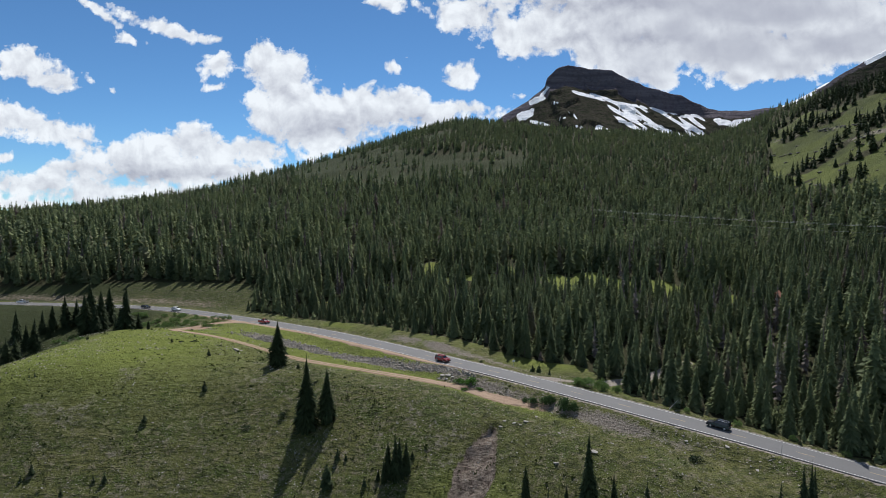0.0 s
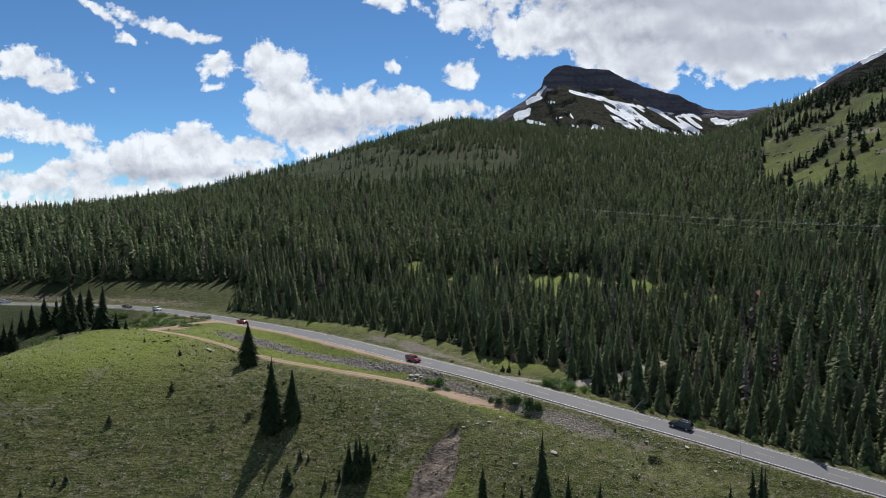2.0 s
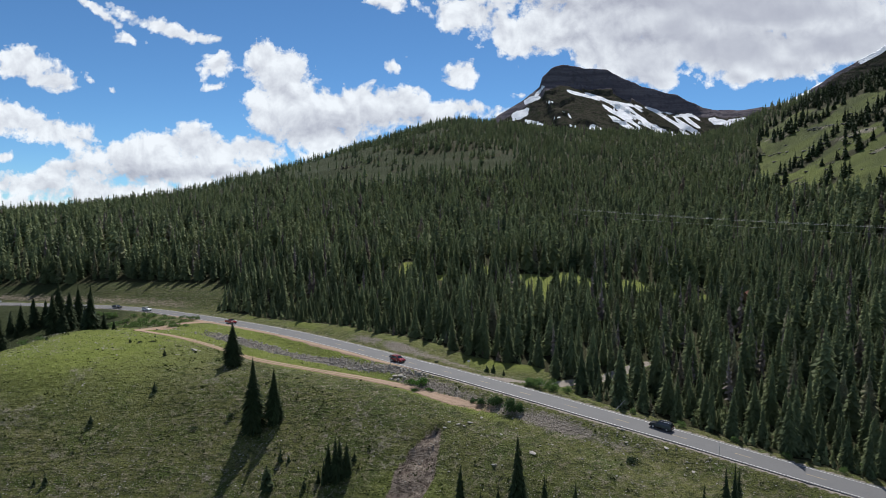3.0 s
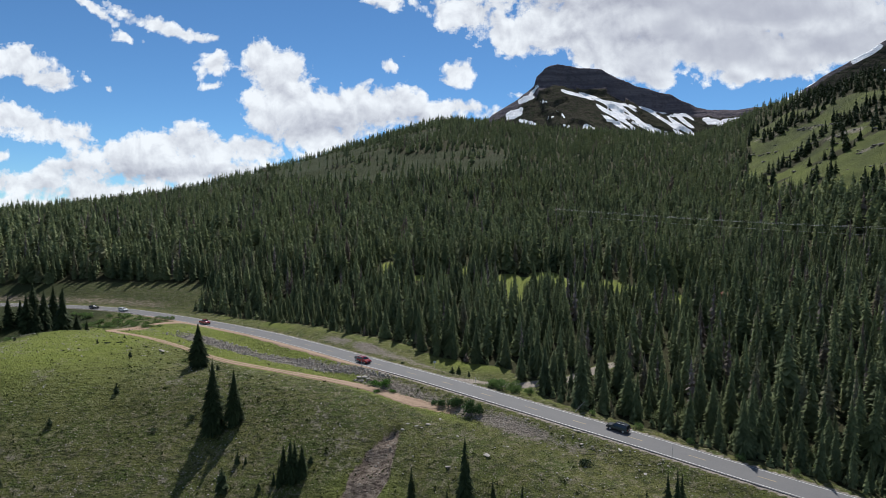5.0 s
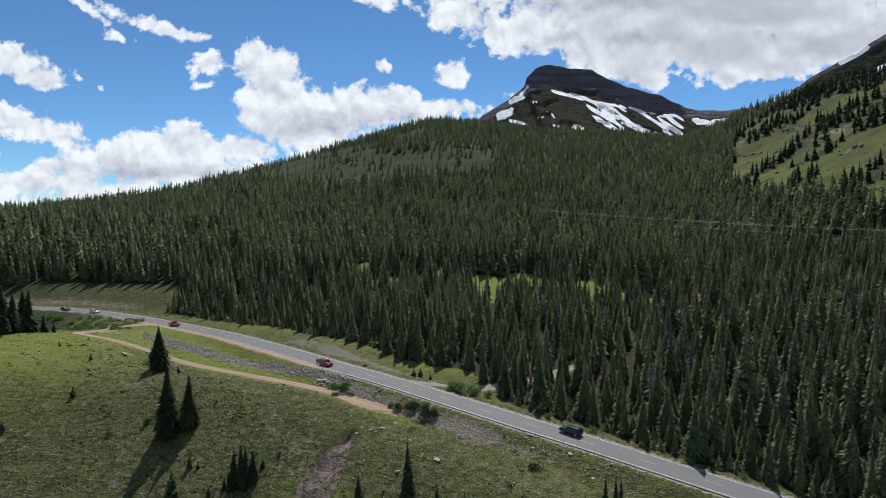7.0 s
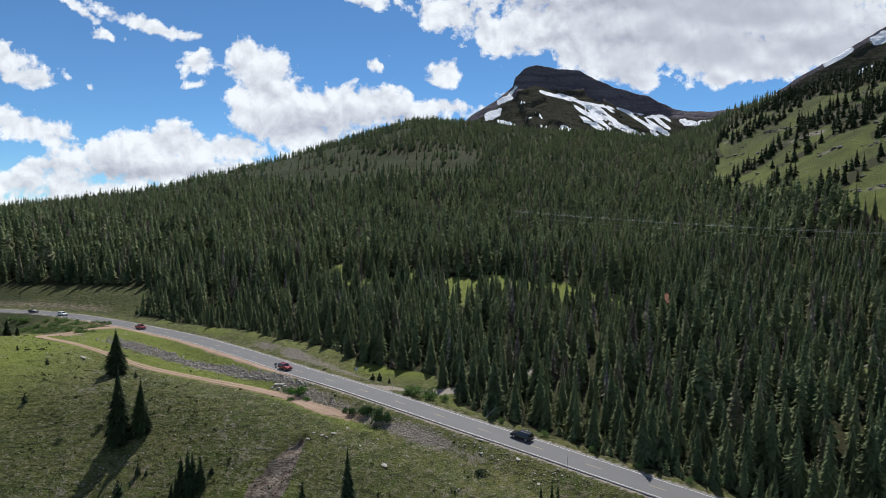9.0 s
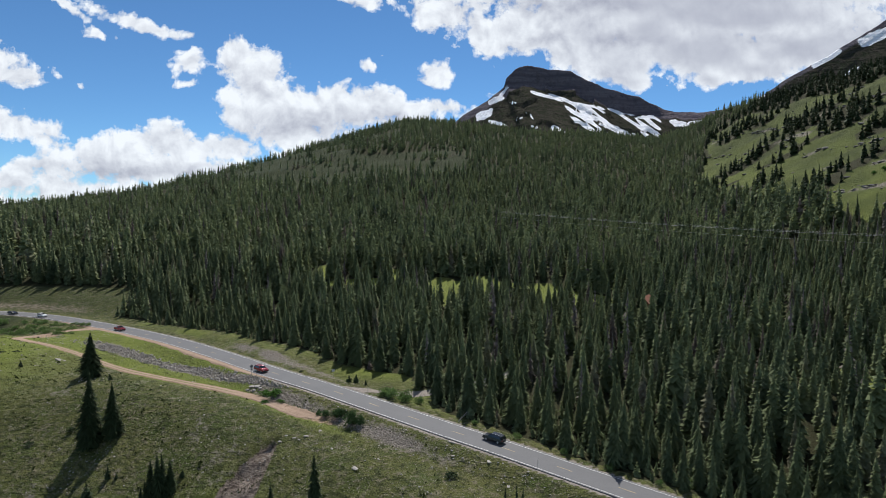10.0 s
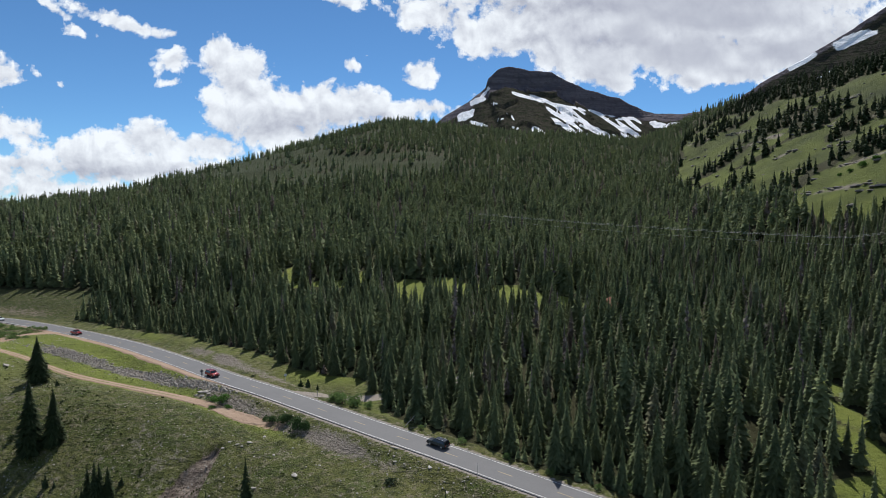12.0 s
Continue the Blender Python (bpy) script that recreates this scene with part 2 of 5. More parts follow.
def asphalt_material():
    m, n, b, out = material("asphalt", 0.75, 0, 0.3)
    p = place(n)
    c = n.mix(n.noise(p, 0.25, 4, 0.6), (0.095, 0.095, 0.100), (0.130, 0.128, 0.130))
    c = n.mix(n.math("MULTIPLY", n.ramp(n.noise(p, 3.0, 5, 0.7), 0.5, 0.7), 0.5), c, (0.075, 0.075, 0.08))
    n.link(c, b.inputs["Base Color"])
    bump(n, b, n.noise(p, 30.0, 3), 0.4, 0.01)
    return m


def peak_material():
    m, n, b, out = material("mountain_rock", 1.0, 0, 0.0)
    p = place(n)
    big, small = n.noise(p, 0.012, 5, 0.6), n.noise(p, 0.09, 6, 0.65)
    layers = n.noise(n.add("ShaderNodeVectorMath", {0: p, 1: (0.006, 0.006, 0.09)}, operation="MULTIPLY").outputs[0], 1.0, 5, 0.6)
    # Cloud shade on the mountains is put into these dark rock and turf colours.
    rock = n.mix(n.ramp(layers, 0.35, 0.65), (0.085, 0.076, 0.088), (0.165, 0.146, 0.158))
    rock = n.mix(n.ramp(small, 0.5, 0.7), rock, (0.080, 0.072, 0.080))
    turf = n.mix(n.ramp(small, 0.35, 0.65), (0.026, 0.032, 0.020), (0.060, 0.052, 0.044))
    green = n.add("ShaderNodeAttribute", attribute_name="turf").outputs["Fac"]
    c = n.mix(n.ramp(n.math("ADD", green, n.math("MULTIPLY", n.math("SUBTRACT", small, 0.5), 1.2)), 0.3, 0.6), rock, turf)
    snow = n.add("ShaderNodeAttribute", attribute_name="snow").outputs["Fac"]
    f = n.ramp(n.math("ADD", snow, n.math("MULTIPLY", n.math("SUBTRACT", small, 0.5), 0.30)), 0.46, 0.52)
    n.link(n.mix(f, c, (0.86, 0.87, 0.90)), b.inputs["Base Color"])
    bump(n, b, n.math("ADD", small, layers), 1.0, 6.0)
    return m


def dirt_material():
    m, n, b, out = material("trodden_dirt", 0.95, 0, 0.1)
    p = place(n)
    c = n.mix(n.noise(p, 0.18, 5, 0.6), (0.245, 0.170, 0.118), (0.370, 0.275, 0.205))
    c = n.mix(n.math("MULTIPLY", n.ramp(n.noise(p, 1.8, 5, 0.7), 0.5, 0.68), 0.6), c, (0.175, 0.120, 0.085))
    green = n.math("ADD", n.add("ShaderNodeAttribute", attribute_name="grass").outputs["Fac"], n.math("MULTIPLY", n.math("SUBTRACT", n.noise(p, 1.1, 5, 0.7), 0.5), 1.3))
    c = n.mix(n.math("MULTIPLY", n.ramp(green, 0.55, 0.85), 0.8), c, n.mix(n.noise(p, 0.7, 4), (0.085, 0.100, 0.028), (0.140, 0.145, 0.050)))
    n.link(c, b.inputs["Base Color"])
    bump(n, b, n.noise(p, 3.0, 5, 0.7), 0.8, 0.12)
    return m


MAT_DIRT = dirt_material()
MAT_GROUND = ground_material()
MAT_ASPHALT = asphalt_material()
MAT_WHITE = plain("white_road_paint", (0.52, 0.52, 0.50), (0.70, 0.70, 0.68), 2.0, 0.6)
MAT_YELLOW = plain("yellow_road_paint", (0.30, 0.235, 0.11), (0.40, 0.31, 0.15), 2.0, 0.6)
MAT_PEAK = peak_material()
MAT_FOREST = foliage("spruce_needles", (0.026, 0.045, 0.026), (0.225, 0.262, 0.124), 0.30, (0.165, 0.192, 0.084), (0.160, 0.130, 0.108))
# Darker copy of the spruce needles: the trees' shade is put into the colour.
MAT_SPRUCE_SHADED = foliage("shaded_spruce_needles", (0.018, 0.031, 0.015), (0.052, 0.070, 0.028), 0.08)
MAT_DEAD = foliage("dead_spruce_twigs", (0.085, 0.070, 0.060), (0.19, 0.165, 0.15), 0.05)
MAT_SHRUB = foliage("willow_leaves", (0.100, 0.160, 0.050), (0.25, 0.33, 0.12), 0.35)
MAT_TUFT = foliage("meadow_grass", (0.034, 0.046, 0.014), (0.128, 0.142, 0.050), 0.15)
MAT_BARK = plain("spruce_bark", (0.07, 0.055, 0.045), (0.16, 0.13, 0.11), 4.0, 0.9)
MAT_LEAF = foliage("green_leaves", (0.055, 0.12, 0.022), (0.14, 0.24, 0.05), 0.3)
MAT_WILLOW = foliage("dark_willow_leaves", (0.050, 0.090, 0.032), (0.13, 0.190, 0.068), 0.25)
MAT_JUNIPER = foliage("juniper_needles", (0.022, 0.038, 0.016), (0.065, 0.085, 0.034), 0.1)
MAT_DEADWOOD = plain("grey_dead_wood", (0.22, 0.20, 0.18), (0.38, 0.35, 0.32), 3.0, 0.85)
MAT_WIRE = plain("weathered_wire", (0.34, 0.34, 0.345), (0.44, 0.44, 0.445), 6.0, 0.6)
MAT_GALV = plain("galvanised_steel", (0.28, 0.29, 0.30), (0.42, 0.43, 0.44), 6.0, 0.45, 0.7)
MAT_SIGNBACK = plain("sign_back", (0.12, 0.12, 0.125), (0.20, 0.20, 0.21), 6.0, 0.5, 0.6)
MAT_TYRE = plain("black_rubber", (0.02, 0.02, 0.02), (0.045, 0.045, 0.045), 8.0, 0.8)
MAT_RIM = plain("alloy_metal", (0.45, 0.45, 0.46), (0.62, 0.62, 0.63), 8.0, 0.35, 0.9)
MAT_GLASS = plain("dark_car_glass", (0.012, 0.014, 0.016), (0.02, 0.022, 0.025), 2.0, 0.06, 0.0, 0.8, 0.0)
MAT_LAMP = plain("clear_lamp_glass", (0.55, 0.56, 0.58), (0.70, 0.71, 0.72), 8.0, 0.15, 0.2, 0.6)
MAT_TAIL = plain("red_lamp_glass", (0.30, 0.012, 0.010), (0.38, 0.02, 0.015), 8.0, 0.2)
MAT_REDCAR = plain("red_car_paint", (0.22, 0.018, 0.018), (0.27, 0.024, 0.022), 0.6, 0.22, 0.1, 0.6, 0.0)
MAT_BLACKCAR = plain("black_car_paint", (0.012, 0.013, 0.016), (0.022, 0.023, 0.027), 0.6, 0.2, 0.1, 0.6, 0.0)
MAT_WHITECAR = plain("white_car_paint", (0.60, 0.61, 0.62), (0.70, 0.71, 0.72), 0.6, 0.25, 0.0, 0.6, 0.0)
MAT_LOG = plain("brown_log_wall", (0.13, 0.075, 0.045), (0.24, 0.15, 0.09), 1.5, 0.8)
MAT_ROOF = plain("rusty_metal_roof", (0.22, 0.09, 0.055), (0.32, 0.15, 0.10), 0.8, 0.6, 0.2)
MAT_ROCK = plain("grey_brown_rock", (0.085, 0.078, 0.070), (0.23, 0.21, 0.19), 0.6, 0.9, 0, 0.2, 0.2)
MAT_RUBBLE = plain("rubble_stone", (0.150, 0.136, 0.116), (0.37, 0.34, 0.30), 1.2, 0.9, 0, 0.2, 0.05)
MAT_STONE = plain("pale_stone", (0.20, 0.185, 0.165), (0.42, 0.39, 0.35), 1.5, 0.85, 0, 0.3, 0.05)


def mesh_object(name, verts, faces, mat, parent=None, label="", smooth=False):
    me = bpy.data.meshes.new(name)
    if isinstance(faces, np.ndarray):
        verts, (n, k) = np.asarray(verts, np.float32), faces.shape
        me.vertices.add(len(verts))
        me.vertices.foreach_set("co", verts.ravel())
        me.loops.add(n * k)
        me.loops.foreach_set("vertex_index", faces.astype(np.int32).ravel())
        me.polygons.add(n)
        me.polygons.foreach_set("loop_start", np.arange(0, n * k, k, dtype=np.int32))
        me.update(calc_edges=True)
    else:
        me.from_pydata([tuple(v) for v in verts], [], faces)
    me.materials.append(mat)
    me.shade_smooth() if smooth else me.shade_flat()
    ob = new(name, me)
    if parent:
        ob.parent = parent
    if label:
        ob["label"] = label
    return ob


def part(name, bm, mat, parent, label="", smooth=False):
    """Link a bmesh as one mesh object under a thing or a part."""
    me = bpy.data.meshes.new(name)
    bm.to_mesh(me)
    bm.free()
    me.materials.append(mat)
    if smooth:
        me.shade_smooth()
    ob = new(name, me)
    ob.parent = parent
    if label:
        ob["label"] = label
    return ob


def add_mask(ob, name, values):
    a = ob.data.attributes.new(name, "FLOAT", "POINT")
    a.data.foreach_set("value", np.asarray(values, np.float32).ravel())

# ---------------------------------------------------------------- terrain
ROAD = [(-620, 345, -6), (-420, 324, -3), (-300, 313, -1.5), (-216, 305.5, -0.6), (-156, 296, -0.6), (-124, 285, -0.6), (-89, 262.5, -0.5), (-48, 228, 0.3),
        (-21, 201, 0.75), (3.5, 175, 0.85), (19, 162.3, 0.0), (36, 148.2, -1.3), (50, 136.7, -2.45), (61, 128.3, -3.5),
        (71, 121, -4.7), (82, 113, -6.0), (120, 84, -10), (170, 40, -15), (260, -40, -22), (420, -200, -34)]
TRACK = [(-74, 251, 0), (-88, 249, 0), (-98, 243, 0), (-101, 235, 0), (-95, 226, 0), (-80, 215, 0), (-62, 203, 0), (-42, 188.5, 0), (-22, 175.5, 0),
         (-8, 167, 0), (4, 159.3, 0), (14, 151.5, 0), (20.5, 147.5, 0)]
BROW = [(-420, 215, 0), (-260, 192, 0), (-150, 172, 0), (-92, 166, 0), (-58, 169.5, 0), (-30, 165, 0), (-8, 154.5, 0), (14, 144, 0), (33, 126, 0), (55, 107, 0),
        (85, 80, 0), (150, 20, 0), (300, -130, 0)]
ROAD_HALF = 3.95


def spline(points, step):
    """A smooth line through control points, sampled about every step metres."""
    p = np.array(points, float)
    p = np.vstack([2 * p[0] - p[1], p, 2 * p[-1] - p[-2]])
    out = []
    for i in range(1, len(p) - 2):
        n = max(2, int(np.linalg.norm(p[i + 1] - p[i]) / step))
        t = np.linspace(0, 1, n, endpoint=False)[:, None]
        a, b, c, d = p[i - 1], p[i], p[i + 1], p[i + 2]
        out.append(0.5 * (2 * b + (c - a) * t + (2 * a - 5 * b + 4 * c - d) * t ** 2 + (3 * b - a - 3 * c + d) * t ** 3))
    return np.vstack(out + [p[-2][None]])


ROAD_LINE = spline(ROAD, 3.0)
TRACK_LINE = spline(TRACK, 1.5)
BROW_LINE = spline(BROW, 3.0)


def nearest(line, X, Y):
    """Signed distance from a line (plus on its right-hand side going along it) and the index of the nearest sample."""
    x, y = X.ravel(), Y.ravel()
    idx = np.zeros(len(x), int)
    for i in range(0, len(x), 20000):
        s = slice(i, i + 20000)
        idx[s] = np.argmin((x[s, None] - line[None, :, 0]) ** 2 + (y[s, None] - line[None, :, 1]) ** 2, axis=1)
    tan = np.gradient(line[:, :2], axis=0)
    tan /= np.linalg.norm(tan, axis=1)[:, None]
    dx, dy = x - line[idx, 0], y - line[idx, 1]
    along = dx * tan[idx, 0] + dy * tan[idx, 1]
    d = dx * tan[idx, 1] - dy * tan[idx, 0]
    d = np.sign(d) * np.sqrt(d ** 2 + np.clip(np.abs(along) - 3, 0, None) ** 2)
    return d.reshape(X.shape), idx.reshape(X.shape), along.reshape(X.shape)


def hash01(i, j, seed):
    h = (i.astype(np.int64) * 374761393 + j.astype(np.int64) * 668265263 + seed * 974634777) & 0x7FFFFFFF
    h = ((h ^ (h >> 13)) * 1274126177) & 0x7FFFFFFF
    return ((h ^ (h >> 16)) & 0xFFFF) / 65535.0


def vnoise(X, Y, size, seed=0, octaves=4):
    """Smooth value noise in -1..1."""
    total, amp, norm = 0.0, 1.0, 0.0
    for o in range(octaves):
        x, y = np.asarray(X) / size * 2 ** o + 17.3 * o, np.asarray(Y) / size * 2 ** o - 9.1 * o
        i, j = np.floor(x), np.floor(y)
        fx, fy = x - i, y - j
        fx, fy = fx * fx * (3 - 2 * fx), fy * fy * (3 - 2 * fy)
        a, b = hash01(i, j, seed + o), hash01(i + 1, j, seed + o)
        c, d = hash01(i, j + 1, seed + o), hash01(i + 1, j + 1, seed + o)
        total = total + amp * ((a * (1 - fx) + b * fx) * (1 - fy) + (c * (1 - fx) + d * fx) * fy)
        norm += amp
        amp *= 0.5
    return total / norm * 2 - 1


def soft(v, k):
    """A soft ramp: 0 below nought, v above."""
    return k * np.logaddexp(0, np.asarray(v) / k)


def step01(v, a, b):
    t = np.clip((np.asarray(v) - a) / (b - a), 0, 1)
    return t * t * (3 - 2 * t)


def far_floor(X, Y):
    """The forested slopes beyond the road."""
    high = np.interp(Y, [60, 100, 190, 266, 300, 400, 550, 680, 850, 1010, 1150, 1230, 1420, 2200], [-9, -5, -1, 6, 10, 24, 46, 76, 128, 172, 210, 214, 205, 150])
    low = np.interp(Y, [60, 100, 190, 266, 300, 400, 460, 600, 800, 1150, 1600, 2500], [-9, -5, -1, 6, 10, 24, 29, 28, 30, 44, 0, -60])
    w = np.clip((X + 560) / 576, 0, 1) - 0.12 * step01(X, 30, 260) - 0.10 * step01(X, 380, 520)
    z = low + (high - low) * w
    z = np.where(X < -560, z - 0.05 * (-560 - X) * step01(Y, 450, 900), z)
    right = 0.62 * np.minimum(X, 548) + 0.02 * np.minimum(Y, 1000) - 143 - 0.12 * np.clip(X - 545, 0, None) + 5 * vnoise(X, Y, 60, 4, 3) - 14 * step01(Y, 960, 1130)
    z = soft(right - z, 12) + z
    terraces = 7 * vnoise(X * 0.35, Y, 70, 8, 3) * step01(Y, 560, 760)
    return z + 2.5 * vnoise(X, Y, 55, 2, 3) * step01(Y, 200, 330) + terraces


def height(X, Y, fine=True):
    """Ground height at plan points, the road bench included."""
    X, Y = np.asarray(X, float), np.asarray(Y, float)
    d, idx, _ = nearest(ROAD_LINE, X, Y)
    zr, sx = ROAD_LINE[idx, 2], ROAD_LINE[idx, 0]
    # camera's side: shelf, brow and the steep meadow hill
    e, _, _ = nearest(BROW_LINE, X, Y)
    shelf = -2.3 * step01(d, 4.8, 11) * step01(sx, -62, -22) + 2.5 * step01(d, 20, 48) * step01(-sx, 5, 48) + 0.5 * step01(d, 14, 24) * step01(sx, 15, 40)
    drop = 0.55 * soft(e, 3.0)
    hill = zr + shelf - drop
    hill = hill - 0.36 * soft(-(X + 119), 6) * step01(d, 45, 80)
    hill = hill - 12.5 * np.exp(-((X + 172) / 45) ** 2 - ((Y - 246) / 24) ** 2) * step01(d, 6, 22)
    hill = soft(hill + 46, 5) - 46
    # far side: cut bank and forest floor
    u = -d
    bank = 1.7 * step01(u, 5.5, 12) * step01(sx, -75, -35) * step01(-sx, -8, 12) - 1.3 * step01(u, 5, 14) * step01(sx, 0, 18) + 5.0 * step01(u, 8, 32) * step01(-sx, 78, 105)
    k = step01(u, 10, 75)
    far = (zr + bank) * (1 - k) + far_floor(X, Y) * k
    z = np.where(d > 0, hill, far)
    off = np.abs(d)
    if fine:
        dt, _, _ = nearest(TRACK_LINE, X, Y)
        rough = step01(off, 5.5, 9) * step01(np.abs(dt), 1.2, 4.0)
        near = step01(-Y, -420, -260)
        z = z + rough * near * (0.28 * vnoise(X, Y, 9, 1, 4) + (0.20 + 0.32 * step01(e, -2, 8)) * vnoise(X * 0.8, Y * 1.5, 2.8, 3, 3) * (d > 0))
        # wheel track pressed into the shelf, and the slide scar in the brow
        flat = 1 - step01(np.abs(dt), 1.6, 3.2)
        z = z - 0.10 * flat * near
        z = z - 1.5 * scar(X, Y) + 0.9 * scar(X, Y) * vnoise(X, Y, 3.5, 21, 3)
    return z


def scar(X, Y):
    """The bare landslip: 0..1."""
    a = (X - 7.0) * 0.94 - (Y - 130.5) * 0.342
    b = (X - 7.0) * 0.342 + (Y - 130.5) * 0.94
    r = np.sqrt((a / (3.6 + 0.13 * (8 - b))) ** 2 + (b / 11.5) ** 2) + 0.25 * vnoise(X, Y, 4.0, 11, 3)
    r2 = np.hypot((X - 21.5) / 4.2, (Y - 111.5) / 5.0) + 0.35 * vnoise(X, Y, 3.5, 12, 3)
    return np.maximum(1 - step01(r, 0.8, 1.0), 0.75 - 0.75 * step01(r2, 0.7, 1.0))

# ---------------------------------------------------------------- ground sheet


DRIVE_LINE = spline([(20, 163.5, 0), (26, 162.3, 0), (32, 162.8, 0), (38, 163.4, 0), (44, 165, 0), (56, 171, 0), (70, 183, 0)], 1.5)


def rubble_band(X, Y):
    """The strip of broken stone between road shoulder and track: 0..1."""
    d, idx, _ = nearest(ROAD_LINE, X, Y)
    dt, _, _ = nearest(TRACK_LINE, X, Y)
    sx = ROAD_LINE[idx, 0]
    share = d / np.maximum(d + np.abs(dt), 0.1) + 0.05 * vnoise(X, Y, 8, 47, 3)
    mid = np.interp(sx, [-70, -20, 8], [0.60, 0.56, 0.50])
    return np.exp(-((share - mid) / 0.13) ** 4) * step01(sx, -70, -50) * step01(-sx, -20, -6) * (d > 5) * (dt < 0)


def build_ground():
    near = np.arange(62, 320, 0.95)
    ys = np.concatenate([[-4500, -2500, -1200, -600, -300, -150, -60, 0, 25, 45, 55], near, 320 * np.exp(np.linspace(0, math.log(1500 / 320), 170))[1:], [1650, 1850, 2100, 2500, 3000, 3700, 4600]])
    us = np.linspace(-1, 1, 431)
    us = us * (0.72 + 0.28 * us ** 2)
    half = 165 + 1.0 * np.abs(ys)
    Y = np.repeat(ys[:, None], len(us), 1)
    X = us[None, :] * half[:, None] + 0.12 * np.clip(Y, 0, None)
    Z = height(X, Y)
    edge = step01(np.hypot(X, Y), 2000, 4500)
    Z = Z * (1 - edge) - 80 * edge
    d, idx, along = nearest(ROAD_LINE, X, Y)
    run = np.concatenate([[0], np.cumsum(np.hypot(*np.diff(ROAD_LINE[:, :2], axis=0).T))])
    bed = ROAD_LINE[idx, 2] + along * np.gradient(ROAD_LINE[:, 2], run)[idx]
    Z = np.where(np.abs(d) < 5.2, np.minimum(Z, bed - 0.08), Z)
    Z = np.where(np.abs(d) < 3.3, np.minimum(Z, bed - 0.2), Z)
    verts = np.stack([X, Y, Z], -1).reshape(-1, 3)
    ny, nx = X.shape
    i = np.arange(ny * nx).reshape(ny, nx)
    faces = np.stack([i[:-1, :-1], i[:-1, 1:], i[1:, 1:], i[1:, :-1]], -1).reshape(-1, 4)
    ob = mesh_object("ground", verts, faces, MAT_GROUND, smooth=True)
    tagged(ob, "green alpine meadow hills with bare soil and stones", "ground", kind="structure")
    dt, _, _ = nearest(TRACK_LINE, X, Y)
    sx = ROAD_LINE[idx, 0]
    nearby = Y < 420
    wob = vnoise(X, Y, 12, 31, 3)
    yard = 1 - step01(np.hypot((X + 96) / 8.5, (Y - 240) / 7.5) + 0.25 * wob, 0.55, 1.0)
    dirt = np.where(nearby, np.maximum(0.75 * yard, 0.55 * (1 - step01(np.abs(dt) + 0.6 * wob, 1.2, 2.6))), 0)
    add_mask(ob, "dirt", dirt)
    dd, _, _ = nearest(DRIVE_LINE, X, Y)
    add_mask(ob, "gravel", np.maximum((1 - step01(np.abs(d), 4.2, 5.3)) * (Y < 500) * (sx > -200), 1 - step01(np.abs(dd), 1.5, 2.6)))
    scree = np.exp(-((d - 8.6) / 2.9) ** 2) * step01(sx, -4, 12) * step01(-sx, -75, -30) * (0.8 + 0.5 * wob)
    scree = np.maximum(scree, rubble_band(X, Y) * (0.85 + 0.5 * wob))
    scree = np.maximum(scree, 0.75 * np.exp(-((d + 9) / 3.0) ** 2) * step01(sx, -40, -10) * step01(-sx, -28, -10) * (0.8 + 0.7 * wob))
    stony = vnoise(X, Y, 7, 41, 4)
    scree = np.maximum(scree, 0.40 * step01(stony, 0.05, 0.5) * (d > 16) * nearby)
    scree = np.maximum(scree, (0.10 + 0.62 * ledge_band(X, Y)) * step01(vnoise(X, Y, 14, 43, 4), -0.25, 0.35) * open_slope(X, Y))
    add_mask(ob, "scree", scree)
    add_mask(ob, "bare", np.maximum(scar(X, Y), 0.5 * np.exp(-((d + 14) / 6) ** 2) * step01(-sx, 95, 120) * nearby))
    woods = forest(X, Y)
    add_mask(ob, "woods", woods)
    lush = np.maximum((0.40 + 0.5 * vnoise(X, Y, 13, 53, 3)) * step01(-d, 5, 9) * (1 - woods) * (Y < 330) * step01(sx, -105, -75), 0.55 * step01(vnoise(X, Y, 40, 51, 3), 0.05, 0.5) * (d > 20))
    behind = step01(-X, 112, 132) * step01(Y, 190, 215)
    lush = np.maximum(lush, (0.95 + 0.35 * vnoise(X, Y, 22, 55, 3)) * step01(-(X + 25), 0, 70) * (d > 25) * step01(Y, 125, 195) * (1 - behind))
    lush = np.maximum(lush, 0.8 * np.exp(-((d - 12.5) / 2.5) ** 2) * step01(sx, -15, 0) * step01(-sx, -50, -25))
    lush = np.maximum(lush, clearing(X, Y))
    lush = np.maximum(lush, (0.75 + 0.4 * vnoise(X, Y, 9, 56, 3)) * (d > 5) * (dt < 2) * nearby * step01(sx, -110, -90) * step01(-sx, -20, 0))
    lush = np.maximum(lush, (1.05 + 0.4 * vnoise(0.5 * X + 0.3 * Y, Y - 0.6 * X, 60, 52, 3)) * (Y > 300) * step01(X, 150, 250))
    add_mask(ob, "lush", lush)
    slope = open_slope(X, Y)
    # Painted cloud shade over far ridge and open hillside; darker hollow and bank too.
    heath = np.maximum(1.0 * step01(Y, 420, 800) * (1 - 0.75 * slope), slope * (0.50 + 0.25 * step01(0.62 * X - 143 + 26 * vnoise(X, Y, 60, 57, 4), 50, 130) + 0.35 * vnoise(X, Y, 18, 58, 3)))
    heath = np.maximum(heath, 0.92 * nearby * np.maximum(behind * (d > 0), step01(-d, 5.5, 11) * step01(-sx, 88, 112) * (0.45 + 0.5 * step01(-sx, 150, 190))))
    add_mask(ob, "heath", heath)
    return ob


